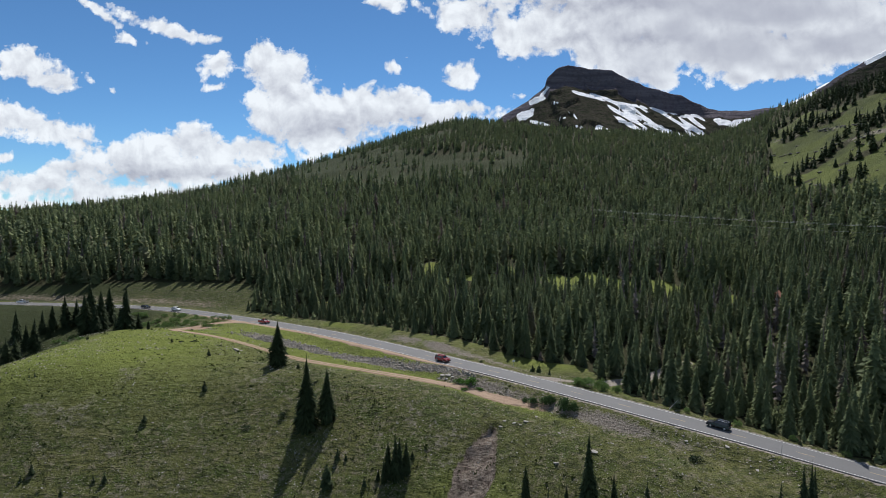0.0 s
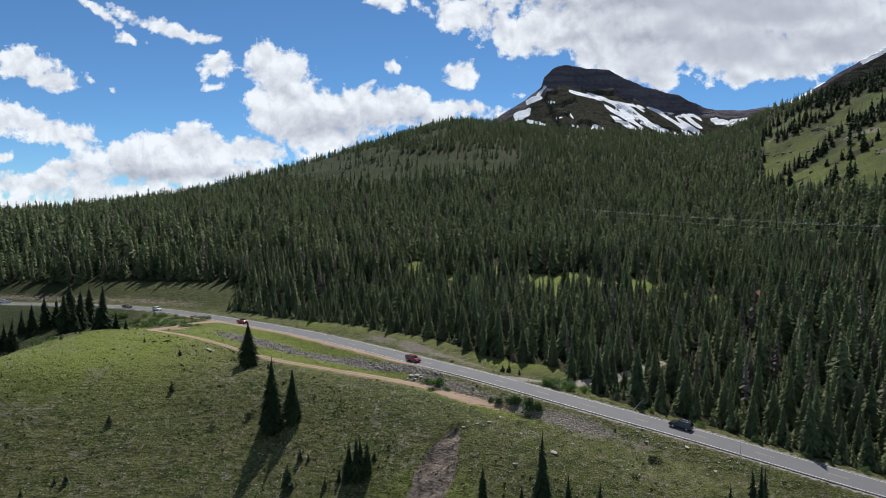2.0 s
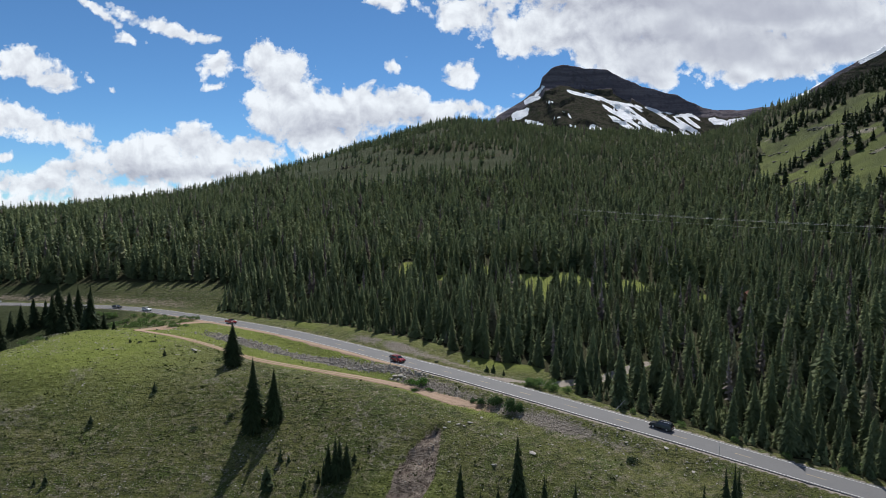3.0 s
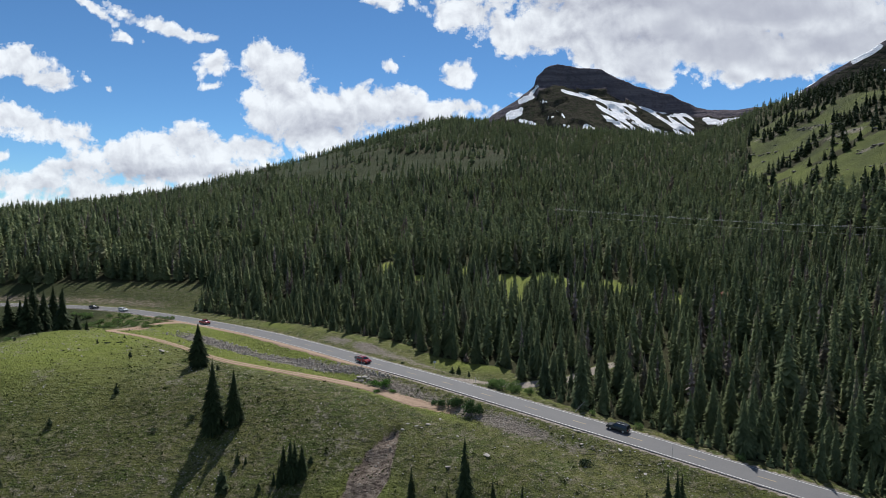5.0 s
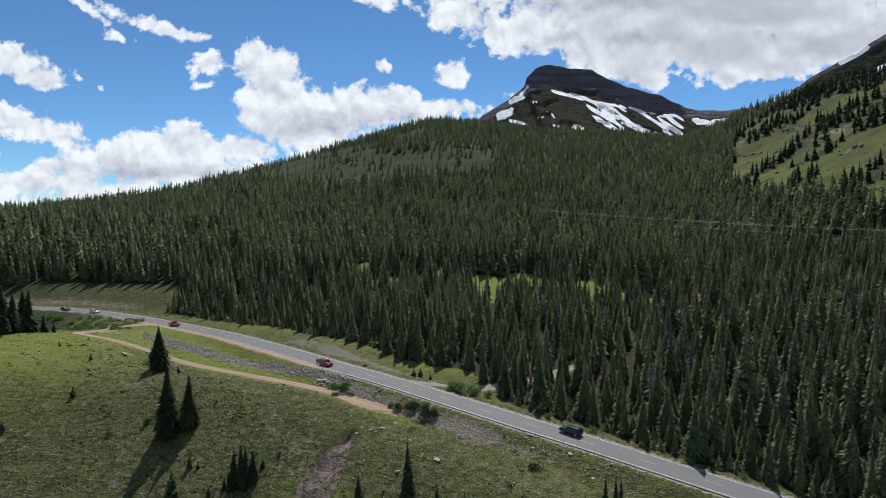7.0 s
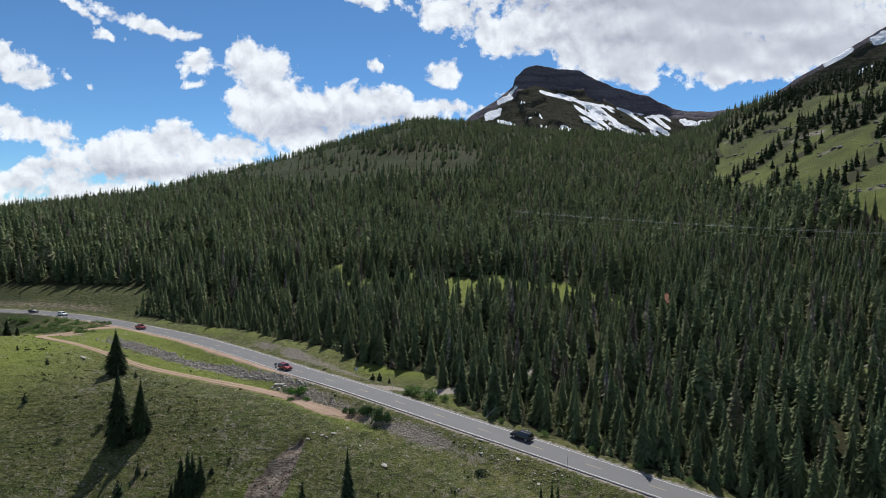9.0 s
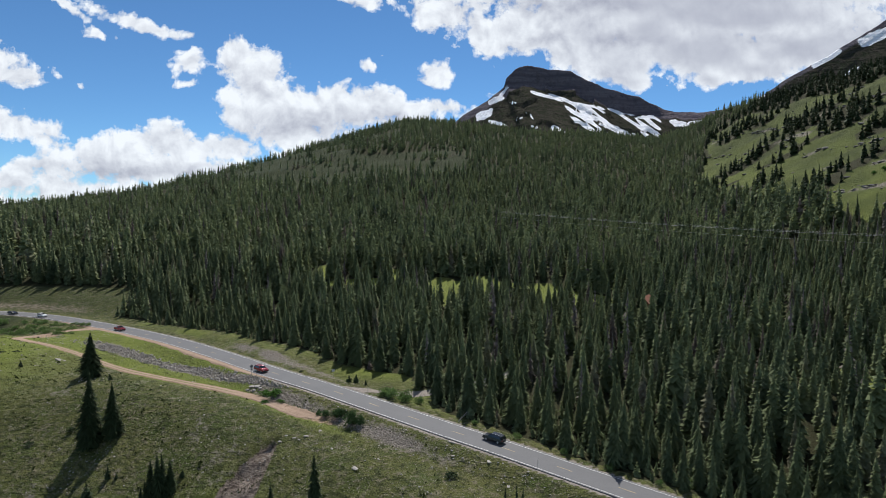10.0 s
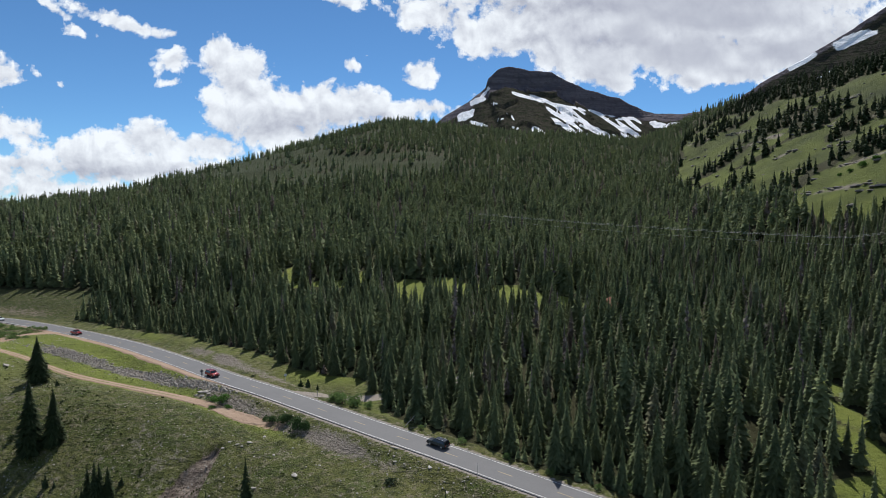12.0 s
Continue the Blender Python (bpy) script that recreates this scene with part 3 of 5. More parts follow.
GLADE_LINE = spline([(-62, 276, 0), (-40, 290, 0), (-8, 303, 0), (33, 306, 0), (70, 300, 0), (101, 288, 0), (128, 262, 0), (146, 240, 0)], 3.0)


def clearing(X, Y):
    """The narrow meadow behind the first stand of trees, and small glades: 0..1."""
    X, Y = np.asarray(X, float), np.asarray(Y, float)
    off, idx, _ = nearest(GLADE_LINE, X, Y)
    half = (6.0 + 8.0 * vnoise(X, Y, 30, 63, 2)) * (0.25 + 0.75 * step01(X, -10, 45)) - 3.0 * step01(-X, -20, 20) + 2.0 * vnoise(X, Y, 9, 64, 2)
    g = 1 - step01(np.abs(off), half, half + 3)
    for cx, cy, rx, ry in ((55, 290, 7, 30), (73, 300, 9, 22), (101, 288, 10, 20), (33, 318, 5, 20), (-6, 322, 4.5, 22), (140, 246, 9, 4), (150, 128, 4.5, 14), (141, 114, 9, 8), (157, 150, 4, 14), (166, 170, 4, 14)):
        g = np.maximum(g, np.exp(-((X - cx) / rx) ** 4 - ((Y - cy) / ry) ** 4))
    return g


def open_slope(X, Y):
    """The open hillside with scattered groups of trees: 0..1."""
    edge_x = np.interp(Y, [300, 330, 400, 500, 630, 680, 920, 960, 1100], [300, 284, 294, 306, 314, 350, 474, 525, 640])
    return step01(X - edge_x + 9 * vnoise(X, Y, 50, 71, 3), -4, 6) * step01(Y, 285, 325)


def ledge_band(X, Y):
    """Rock ledges running along the open hillside: 0..1."""
    z = 0.62 * X + 0.02 * Y - 143 - 0.07 * (600 - Y) + 5 * vnoise(X, Y, 70, 45, 3)
    g = 0
    for z0 in (44, 68, 92, 118, 146):
        g = np.maximum(g, np.exp(-((z - z0) / 3.2) ** 2))
    return g * step01(vnoise(X, Y, 85, 46, 2), -0.35, 0.1)


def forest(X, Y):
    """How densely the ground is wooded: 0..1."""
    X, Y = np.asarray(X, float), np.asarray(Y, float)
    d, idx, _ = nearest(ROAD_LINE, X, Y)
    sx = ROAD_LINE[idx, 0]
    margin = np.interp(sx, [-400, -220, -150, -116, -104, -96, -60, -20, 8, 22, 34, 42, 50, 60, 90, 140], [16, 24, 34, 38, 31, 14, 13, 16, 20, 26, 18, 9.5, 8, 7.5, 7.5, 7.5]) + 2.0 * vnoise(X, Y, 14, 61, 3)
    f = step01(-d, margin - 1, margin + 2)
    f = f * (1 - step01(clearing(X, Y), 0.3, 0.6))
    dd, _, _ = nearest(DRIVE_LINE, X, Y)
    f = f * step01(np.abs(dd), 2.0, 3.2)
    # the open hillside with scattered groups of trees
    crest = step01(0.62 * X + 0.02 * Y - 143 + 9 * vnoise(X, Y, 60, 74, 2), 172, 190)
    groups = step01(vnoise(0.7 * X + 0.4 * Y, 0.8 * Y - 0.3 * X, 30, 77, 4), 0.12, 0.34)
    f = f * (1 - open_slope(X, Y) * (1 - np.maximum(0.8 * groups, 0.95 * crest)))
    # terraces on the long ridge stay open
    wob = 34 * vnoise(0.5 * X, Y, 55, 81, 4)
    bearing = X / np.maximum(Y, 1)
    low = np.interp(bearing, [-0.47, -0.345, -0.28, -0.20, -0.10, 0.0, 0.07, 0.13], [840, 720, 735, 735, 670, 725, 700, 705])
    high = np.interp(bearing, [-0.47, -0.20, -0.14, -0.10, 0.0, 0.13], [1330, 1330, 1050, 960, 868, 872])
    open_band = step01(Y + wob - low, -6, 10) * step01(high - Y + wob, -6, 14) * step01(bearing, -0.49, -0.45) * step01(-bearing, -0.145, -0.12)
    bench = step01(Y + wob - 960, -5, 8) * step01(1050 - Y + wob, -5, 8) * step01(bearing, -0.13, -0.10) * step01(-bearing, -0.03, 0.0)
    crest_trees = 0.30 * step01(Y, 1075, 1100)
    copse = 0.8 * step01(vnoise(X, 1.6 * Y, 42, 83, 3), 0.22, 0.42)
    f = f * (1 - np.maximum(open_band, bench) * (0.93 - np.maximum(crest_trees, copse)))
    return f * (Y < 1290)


# ---------------------------------------------------------------- road


def ribbon(name, line, offset, half, lift, mat, parent=None, skirt=0.0):
    """A strip that follows a line, raised by lift, with side skirts."""
    tan = np.gradient(line[:, :2], axis=0)
    tan /= np.linalg.norm(tan, axis=1)[:, None]
    nrm = np.stack([tan[:, 1], -tan[:, 0]], -1)
    offs = [offset - half, offset + half]
    cols = [np.column_stack([line[:, :2] + nrm * o, line[:, 2] + lift]) for o in offs]
    if skirt:
        cols = [cols[0] - (0, 0, skirt), *cols, cols[1] - (0, 0, skirt)]
    v = np.stack(cols, 1)
    n, k = v.shape[:2]
    i = np.arange(n * k).reshape(n, k)
    f = np.stack([i[:-1, :-1], i[:-1, 1:], i[1:, 1:], i[1:, :-1]], -1).reshape(-1, 4)[:, ::-1]
    return mesh_object(name, v.reshape(-1, 3), f, mat, parent)


def build_road():
    fine = spline(ROAD, 1.5)
    road = ribbon("road", fine, 0.0, ROAD_HALF, 0.06, MAT_ASPHALT, skirt=0.3)
    tagged(road, "grey asphalt two-lane mountain road with white edge lines", "road", kind="structure")
    for o in (-3.45, 3.45):
        ribbon("edge_line", fine, o, 0.06, 0.066, MAT_WHITE, road)
    keep = np.where((fine[:, 0] > -210) & (fine[:, 0] < 115))[0]
    run = np.concatenate([[0], np.cumsum(np.linalg.norm(np.diff(fine[:, :2], axis=0), axis=1))])
    s = run[keep[0]]
    while s < run[keep[-1]]:
        dash = np.stack([np.interp(np.linspace(s, s + 3.2, 4), run, fine[:, c]) for c in range(3)], -1)
        ribbon("lane_dash", dash, 0.0, 0.075, 0.066, MAT_YELLOW, road)
        s += 12.2
    return road


def build_track():
    """Draped strips: the two-rut dirt track, and the bare shoulder along the road."""
    fine = spline(TRACK, 0.6)
    run = np.concatenate([[0], np.cumsum(np.hypot(*np.diff(fine[:, :2], axis=0).T))])
    total = run[-1]
    tan = np.gradient(fine[:, :2], axis=0)
    tan /= np.linalg.norm(tan, axis=1)[:, None]
    nrm = np.stack([tan[:, 1], -tan[:, 0]], -1)
    cols = np.linspace(-1, 1, 11)
    half = 1.45 + 0.25 * vnoise(run, 0 * run, 9, 35, 3) + 0.7 * step01(70 - run, 0, 40) + 0.8 * step01(run, total - 24, total - 6)
    half = half * (1 - 0.75 * step01(run, total - 6, total))
    P = fine[:, None, :2] + nrm[:, None, :] * (cols[None, :, None] * half[:, None, None])
    P = P + 0.12 * vnoise(P[..., 0], P[..., 1], 1.6, 36, 2)[..., None] * (np.abs(cols) > 0.9)[None, :, None]
    Z = height(P[..., 0], P[..., 1]) + 0.16 - 0.30 * (np.abs(cols) > 0.95)[None, :] - 0.05 * np.exp(-((np.abs(cols) - 0.55) / 0.2) ** 2)[None, :]
    V = np.concatenate([P, Z[..., None]], -1)
    n, k = Z.shape
    i = np.arange(n * k).reshape(n, k)
    f = np.stack([i[:-1, :-1], i[1:, :-1], i[1:, 1:], i[:-1, 1:]], -1).reshape(-1, 4)
    track = mesh_object("dirt_track", V.reshape(-1, 3), f, MAT_DIRT, smooth=True)
    add_mask(track, "grass", np.exp(-(cols / 0.22) ** 2)[None, :] * step01(run, 50, 75)[:, None] * step01(total - 22 - run, 0, 12)[:, None])
    tagged(track, "pale brown dirt track with two wheel ruts", "dirt track", kind="structure")
    fine = spline(ROAD, 1.0)
    fine = fine[(fine[:, 0] > -104) & (fine[:, 0] < 10)]
    tan = np.gradient(fine[:, :2], axis=0)
    tan /= np.linalg.norm(tan, axis=1)[:, None]
    nrm = np.stack([tan[:, 1], -tan[:, 0]], -1)
    ease = step01(fine[:, 0], -104, -92) * step01(10 - fine[:, 0], 0, 16)
    wide = (2.2 + 0.5 * vnoise(fine[:, 0], fine[:, 1], 7, 37, 3)) * ease + 0.15
    cols = np.linspace(0, 1, 6)
    P = fine[:, None, :2] + nrm[:, None, :] * (ROAD_HALF - 0.05 + cols[None, :, None] * wide[:, None, None])
    Z = fine[:, None, 2] + 0.045 - 0.10 * cols[None, :] * wide[:, None] / 2.5 - 0.35 * (cols > 0.95)[None, :]
    ground = height(P[..., 0], P[..., 1]) + 0.05 - 0.3 * (cols > 0.95)[None, :]
    Z = np.where(cols[None, :] * wide[:, None] > 1.0, np.maximum(Z, ground), Z)
    V = np.concatenate([P, Z[..., None]], -1)
    n, k = Z.shape
    i = np.arange(n * k).reshape(n, k)
    f = np.stack([i[:-1, :-1], i[1:, :-1], i[1:, 1:], i[:-1, 1:]], -1).reshape(-1, 4)
    strip = mesh_object("road_shoulder", V.reshape(-1, 3), f, MAT_DIRT, smooth=True)
    tagged(strip, "bare reddish-brown dirt shoulder along the asphalt road", "road shoulder", kind="structure")


# ---------------------------------------------------------------- trees


def tiered(seed, tiers, tips, spread=0.19, bare=0.03, droop=0.35, ragged=1.0, thin=0.0, fan=1):
    """A unit-high spruce crown: tiers of flat, pointed boughs round a slim dark heart. Vertices and triangles."""
    rng = random.Random(seed)
    v, f = [], []
    lobes = [rng.uniform(0, 6.28) for _ in range(3)]
    belly = rng.uniform(0.85, 1.05)
    gap = (1 - bare) / tiers
    for k in range(tiers):
        q = k / tiers
        r = spread * ((1 - q) ** belly * (0.72 + 0.28 * min(1, q / 0.12)) + 0.014)
        m = max(4, round(tips * (0.55 + 0.45 * (1 - q))))
        a0 = rng.uniform(0, 6.28)
        for j in range(m):
            if rng.random() < thin:
                continue
            az = a0 + 6.283 * (j + rng.uniform(-0.35, 0.35) * ragged) / m
            z = bare + (1 - bare) * q + rng.uniform(-0.5, 0.5) * gap
            side = 1 + 0.14 * math.sin(2 * az + lobes[0] + 4 * q) + 0.12 * math.sin(az + lobes[1]) + 0.08 * math.sin(3 * az + lobes[2] - 6 * q)
            rt = r * side * (1 + ragged * rng.uniform(-0.22, 0.26))
            top = min(z + gap * 0.4 + 0.34 * rt, 1.0)
            for k2 in range(fan):
                turn = (k2 - (fan - 1) / 2) * 4.4 / m + rng.uniform(-0.1, 0.1)
                rb = rt * (1 if fan == 1 else rng.uniform(0.72, 1.06))
                w = (1.0 if fan == 1 else 0.62) * r * 3.1416 / m * rng.uniform(0.75, 1.3)
                end = z - droop * rb * rng.uniform(-0.5, 1.0)
                mid = top + (end - top) * 0.52 + 0.05 * rb
                roll = rng.uniform(-0.8, 0.8) * w
                c, d = math.cos(az + turn), math.sin(az + turn)
                i = len(v)
                v.extend([(0.04 * rb * c, 0.04 * rb * d, top), (0.55 * rb * c - w * d, 0.55 * rb * d + w * c, mid - 0.25 * w + roll), (rb * c, rb * d, end), (0.55 * rb * c + w * d, 0.55 * rb * d - w * c, mid - 0.25 * w - roll)])
                f.extend([(i, i + 1, i + 2), (i, i + 2, i + 3)])
    i, w, m = len(v), 0.30 * spread, 4
    v.extend([(w * math.cos(6.283 * j / m), w * math.sin(6.283 * j / m), bare) for j in range(m)] + [(0, 0, 0.97)])
    f.extend([(i + j, i + (j + 1) % m, i + m) for j in range(m)])
    i, w = len(v), 0.007
    v.extend([(w, 0, 0.9), (-w * 0.5, w * 0.87, 0.9), (-w * 0.5, -w * 0.87, 0.9), (0, 0, 1.05)])
    f.extend([(i, i + 1, i + 3), (i + 1, i + 2, i + 3), (i + 2, i, i + 3)])
    return np.array(v), np.array(f)


def scatter(name, label, spots, kinds, mat, category):
    """Many trees in one mesh. spots: rows of x, y, z, height, turn; kinds: unit-height crowns."""
    rng = np.random.default_rng(5)
    vs, fs, tones, count = [], [], [], 0
    pick = rng.integers(0, len(kinds), len(spots))
    for k, (kv, kf) in enumerate(kinds):
        sel = spots[pick == k]
        if not len(sel):
            continue
        c, s = np.cos(sel[:, 4])[:, None], np.sin(sel[:, 4])[:, None]
        hgt, wid = sel[:, 3][:, None], sel[:, 5][:, None]
        x = sel[:, 0][:, None] + hgt * wid * (kv[None, :, 0] * c - kv[None, :, 1] * s) + sel[:, 6][:, None] * hgt * kv[None, :, 2]
        y = sel[:, 1][:, None] + hgt * wid * (kv[None, :, 0] * s + kv[None, :, 1] * c)
        z = sel[:, 2][:, None] + hgt * kv[None, :, 2]
        vs.append(np.stack([x, y, z], -1).reshape(-1, 3))
        fs.append((kf[None] + (np.arange(len(sel)) * len(kv))[:, None, None]).reshape(-1, 3) + count)
        tones.append(np.repeat(rng.random(len(sel)), len(kv)))
        count += len(sel) * len(kv)
    ob = mesh_object(name, np.concatenate(vs), np.concatenate(fs), mat)
    add_mask(ob, "tone", np.concatenate(tones))
    return tagged(ob, label, category, kind="stuff")


def spots_in(x0, x1, y0, y1, gap, seed, tall, keep):
    rng = np.random.default_rng(seed)
    gx, gy = np.meshgrid(np.arange(x0, x1, gap), np.arange(y0, y1, gap))
    x = (gx + rng.uniform(-0.48, 0.48, gx.shape) * gap).ravel()
    y = (gy + rng.uniform(-0.48, 0.48, gx.shape) * gap).ravel()
    ok = keep(x, y)
    x, y = x[ok], y[ok]
    ok = rng.random(len(x)) < forest(x, y)
    x, y = x[ok], y[ok]
    hgt = tall(x, y) * np.clip(rng.normal(1.0, 0.22, len(x)), 0.45, 1.5)
    return np.stack([x, y, height(x, y, False) - 0.3, hgt, rng.uniform(0, 6.28, len(x)), rng.uniform(0.8, 1.25, len(x)), rng.normal(0, 0.015, len(x))], -1)


def in_view(x, y, margin=25):
    return (x > -0.74 * y - margin) & (x < 0.84 * y + 42 + margin)


def build_forest():
    near_k = [tiered(100 + i, 26, 10, 0.140 + 0.016 * (i % 3), 0.03) for i in range(10)]
    mid_k = [tiered(200 + i, 10, 6, 0.180 + 0.02 * (i % 3), 0.04) for i in range(7)]
    far_k = [tiered(300 + i, 5, 4, 0.19 + 0.025 * (i % 2), 0.03) for i in range(6)]
    dead_k = [tiered(350 + i, 13, 7, 0.10 + 0.015 * (i % 2), 0.10, 0.15, 1.5, 0.25) for i in range(4)]

    def edge(x, y):
        return np.abs(nearest(ROAD_LINE, x, y)[0])

    def stand(x, y):
        off = nearest(GLADE_LINE, x, y)[0]
        front = step01(off, 2, 14) * step01(-x, -125, -85) * step01(x, -75, -50)
        rear = step01(-off, 0, 12) * step01(off, -75, -40)
        return (14.0 + 2.8 * vnoise(x, y, 45, 91, 2)) * (1 - 0.10 * front + 0.16 * rear) * (1 - (0.34 - 0.22 * step01(x, 15, 50)) * (1 - step01(edge(x, y), 12, 34)))

    near = spots_in(-260, 330, 60, 345, 5.0, 11, stand, lambda x, y: in_view(x, y) & (edge(x, y) > 6.2))
    front = (edge(near[:, 0], near[:, 1]) < 30) & (near[:, 0] > -62) & (near[:, 0] < 122)
    dead = np.random.default_rng(3).random(len(near)) < 0.035 + 0.05 * step01(near[:, 0], 20, 120)
    low = spots_in(-110, 175, 90, 290, 2.6, 17, lambda x, y: 3.4 + 0 * x, lambda x, y: in_view(x, y) & (edge(x, y) > 6.4) & (edge(x, y) < 30))
    scatter("young_spruces", "young spruces crowding the forest edge by the road", low, [tiered(370 + i, 6, 6, 0.27, 0.0) for i in range(4)], MAT_FOREST, "young trees")
    scatter("spruce_forest", "dense dark green spruce forest beyond the road", near[~front & ~dead], near_k, MAT_FOREST, "forest")
    grey = near[~front & dead]
    grey[:, 3] *= 0.95
    scatter("dead_spruces", "bare grey dead spruces standing among the green ones", grey, dead_k, MAT_DEAD, "dead trees")
    mid = spots_in(-560, 560, 345, 720, 6.9, 12, lambda x, y: 13.6 + 2 * vnoise(x, y, 60, 92, 2), lambda x, y: in_view(x, y) & (open_slope(x, y) < 0.5))
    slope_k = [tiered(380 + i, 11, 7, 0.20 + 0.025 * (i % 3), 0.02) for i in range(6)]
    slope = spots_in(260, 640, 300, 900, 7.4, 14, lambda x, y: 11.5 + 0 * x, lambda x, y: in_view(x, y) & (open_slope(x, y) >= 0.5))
    # Hillside trees take the darker needles; their shade is painted in.
    scatter("open_grown_spruces", "dark spruces in loose groups on the green hillside", slope, slope_k, MAT_SPRUCE_SHADED, "trees")
    dead = np.random.default_rng(4).random(len(mid)) < 0.05
    scatter("spruce_forest", "dense spruce forest climbing the valley side", mid[~dead], mid_k, MAT_FOREST, "forest")
    scatter("dead_spruces", "grey dead spruces scattered through the upper forest", mid[dead], [tiered(360 + i, 8, 5, 0.11, 0.08, 0.15, 1.5, 0.2) for i in range(3)], MAT_DEAD, "dead trees")
    far = spots_in(-1000, 1100, 720, 1300, 8.0, 13, lambda x, y: 12.0 + 0 * x, lambda x, y: in_view(x, y) & ((open_slope(x, y) < 0.5) | (y > 900)))
    scatter("spruce_forest", "far dark spruce forest under the mountain ridge", far, far_k, MAT_FOREST, "forest")
    return near[front]


def trunk(h, r):
    bm = bmesh.new()
    bmesh.ops.create_cone(bm, cap_ends=False, segments=7, radius1=r, radius2=r * 0.15, depth=h, matrix=Matrix.Translation((0, 0, h / 2 - 0.4)))
    return bm


def spruce_thing(seed, h, spread, mat, label, detail=(24, 8, 2), sparse=0.0, bare=0.04):
    """A single spruce: trunk and crown under one empty."""
    root = new("spruce_tree")
    part("trunk", trunk(h * 0.96, h * 0.013 + 0.04), MAT_BARK, root)
    v, f = tiered(seed, detail[0], detail[1], spread, bare, 0.4, 1.15, sparse, detail[2])
    crown = mesh_object("crown", v * h, f, mat, root)
    add_mask(crown, "tone", np.full(len(v), random.Random(seed).uniform(0.3, 0.7)))
    return tagged(root, label, "tree")


def ground_z(x, y):
    return float(height(np.array([x]), np.array([y]))[0])


build_ground()
build_road()
build_track()
front_trees = build_forest()
kinds = [spruce_thing(400 + i, 12.0, 0.150 + 0.018 * (i % 3), MAT_FOREST, "dark green spruce tree at the edge of the forest", (36, 13, 2)) for i in range(7)]
for i, (x, y, z, h, turn, wide, lean) in enumerate(front_trees):
    src = kinds[i % 7]
    m = Matrix.Translation((x, y, z)) @ Matrix.Rotation(turn, 4, "Z")
    s = h / 12.0
    ob = src if i < 7 else copy_thing(src, m)
    ob.matrix_basis = m
    ob.scale = (s * wide, s * wide, s)
    ob["group"] = "spruces at the forest edge"

# ---------------------------------------------------------------- mountains


def mountain(name, label, crest, cliff, yc, x0, x1, front, seed, snow_fn, slope=0.62, step=4.0, back=250, turf=(26, 70), by_height=False):
    xs = np.arange(x0, x1, step)
    vs = np.concatenate([np.arange(-back, 0, 14.0), np.arange(0, 60, 2.0), np.arange(60, front, 4.0)])
    X, V = np.meshgrid(xs, vs)
    wav = 16 * vnoise(X, 0 * X, 90, seed, 4) + 5 * vnoise(X, V * 0.3, 22, seed + 1, 3)
    top = np.interp(X, [c[0] for c in crest], [c[1] for c in crest]) + 3.0 * vnoise(X, 0 * X, 26, seed + 2, 4)
    hc = np.interp(X, [c[0] for c in cliff], [c[1] for c in cliff])
    q = np.clip(V / 22, 0, 1)
    ledges = (np.floor(q * 4 + 0.35 * vnoise(X, V, 40, seed + 6, 2)) / 4 * 0.6 + q * 0.4)
    z = top - hc * np.clip(ledges, 0, 1) - slope * np.clip(V - 20, 0, None) * (1 - 0.0006 * np.clip(V, 0, 400))
    z = z - 0.45 * np.clip(-V, 0, None)
    z = z + (6 * vnoise(X, V * 0.35, 42, seed + 3, 4) + 1.6 * vnoise(X, V, 9, seed + 4, 3)) * step01(np.abs(V), 4, 40)
    Y = yc - V + wav
    verts = np.stack([X, Y, z], -1).reshape(-1, 3)
    ny, nx = X.shape
    i = np.arange(ny * nx).reshape(ny, nx)
    faces = np.stack([i[:-1, :-1], i[:-1, 1:], i[1:, 1:], i[1:, :-1]], -1).reshape(-1, 4)[:, ::-1]
    ob = mesh_object(name, verts, faces, MAT_PEAK, smooth=True)
    add_mask(ob, "snow", snow_fn(X, Y, z) if by_height else snow_fn(X, V))
    # dark turf, its cloud shade painted in, starts this far below the crest
    add_mask(ob, "turf", step01(V, *turf))
    return tagged(ob, label, "mountain", kind="structure")


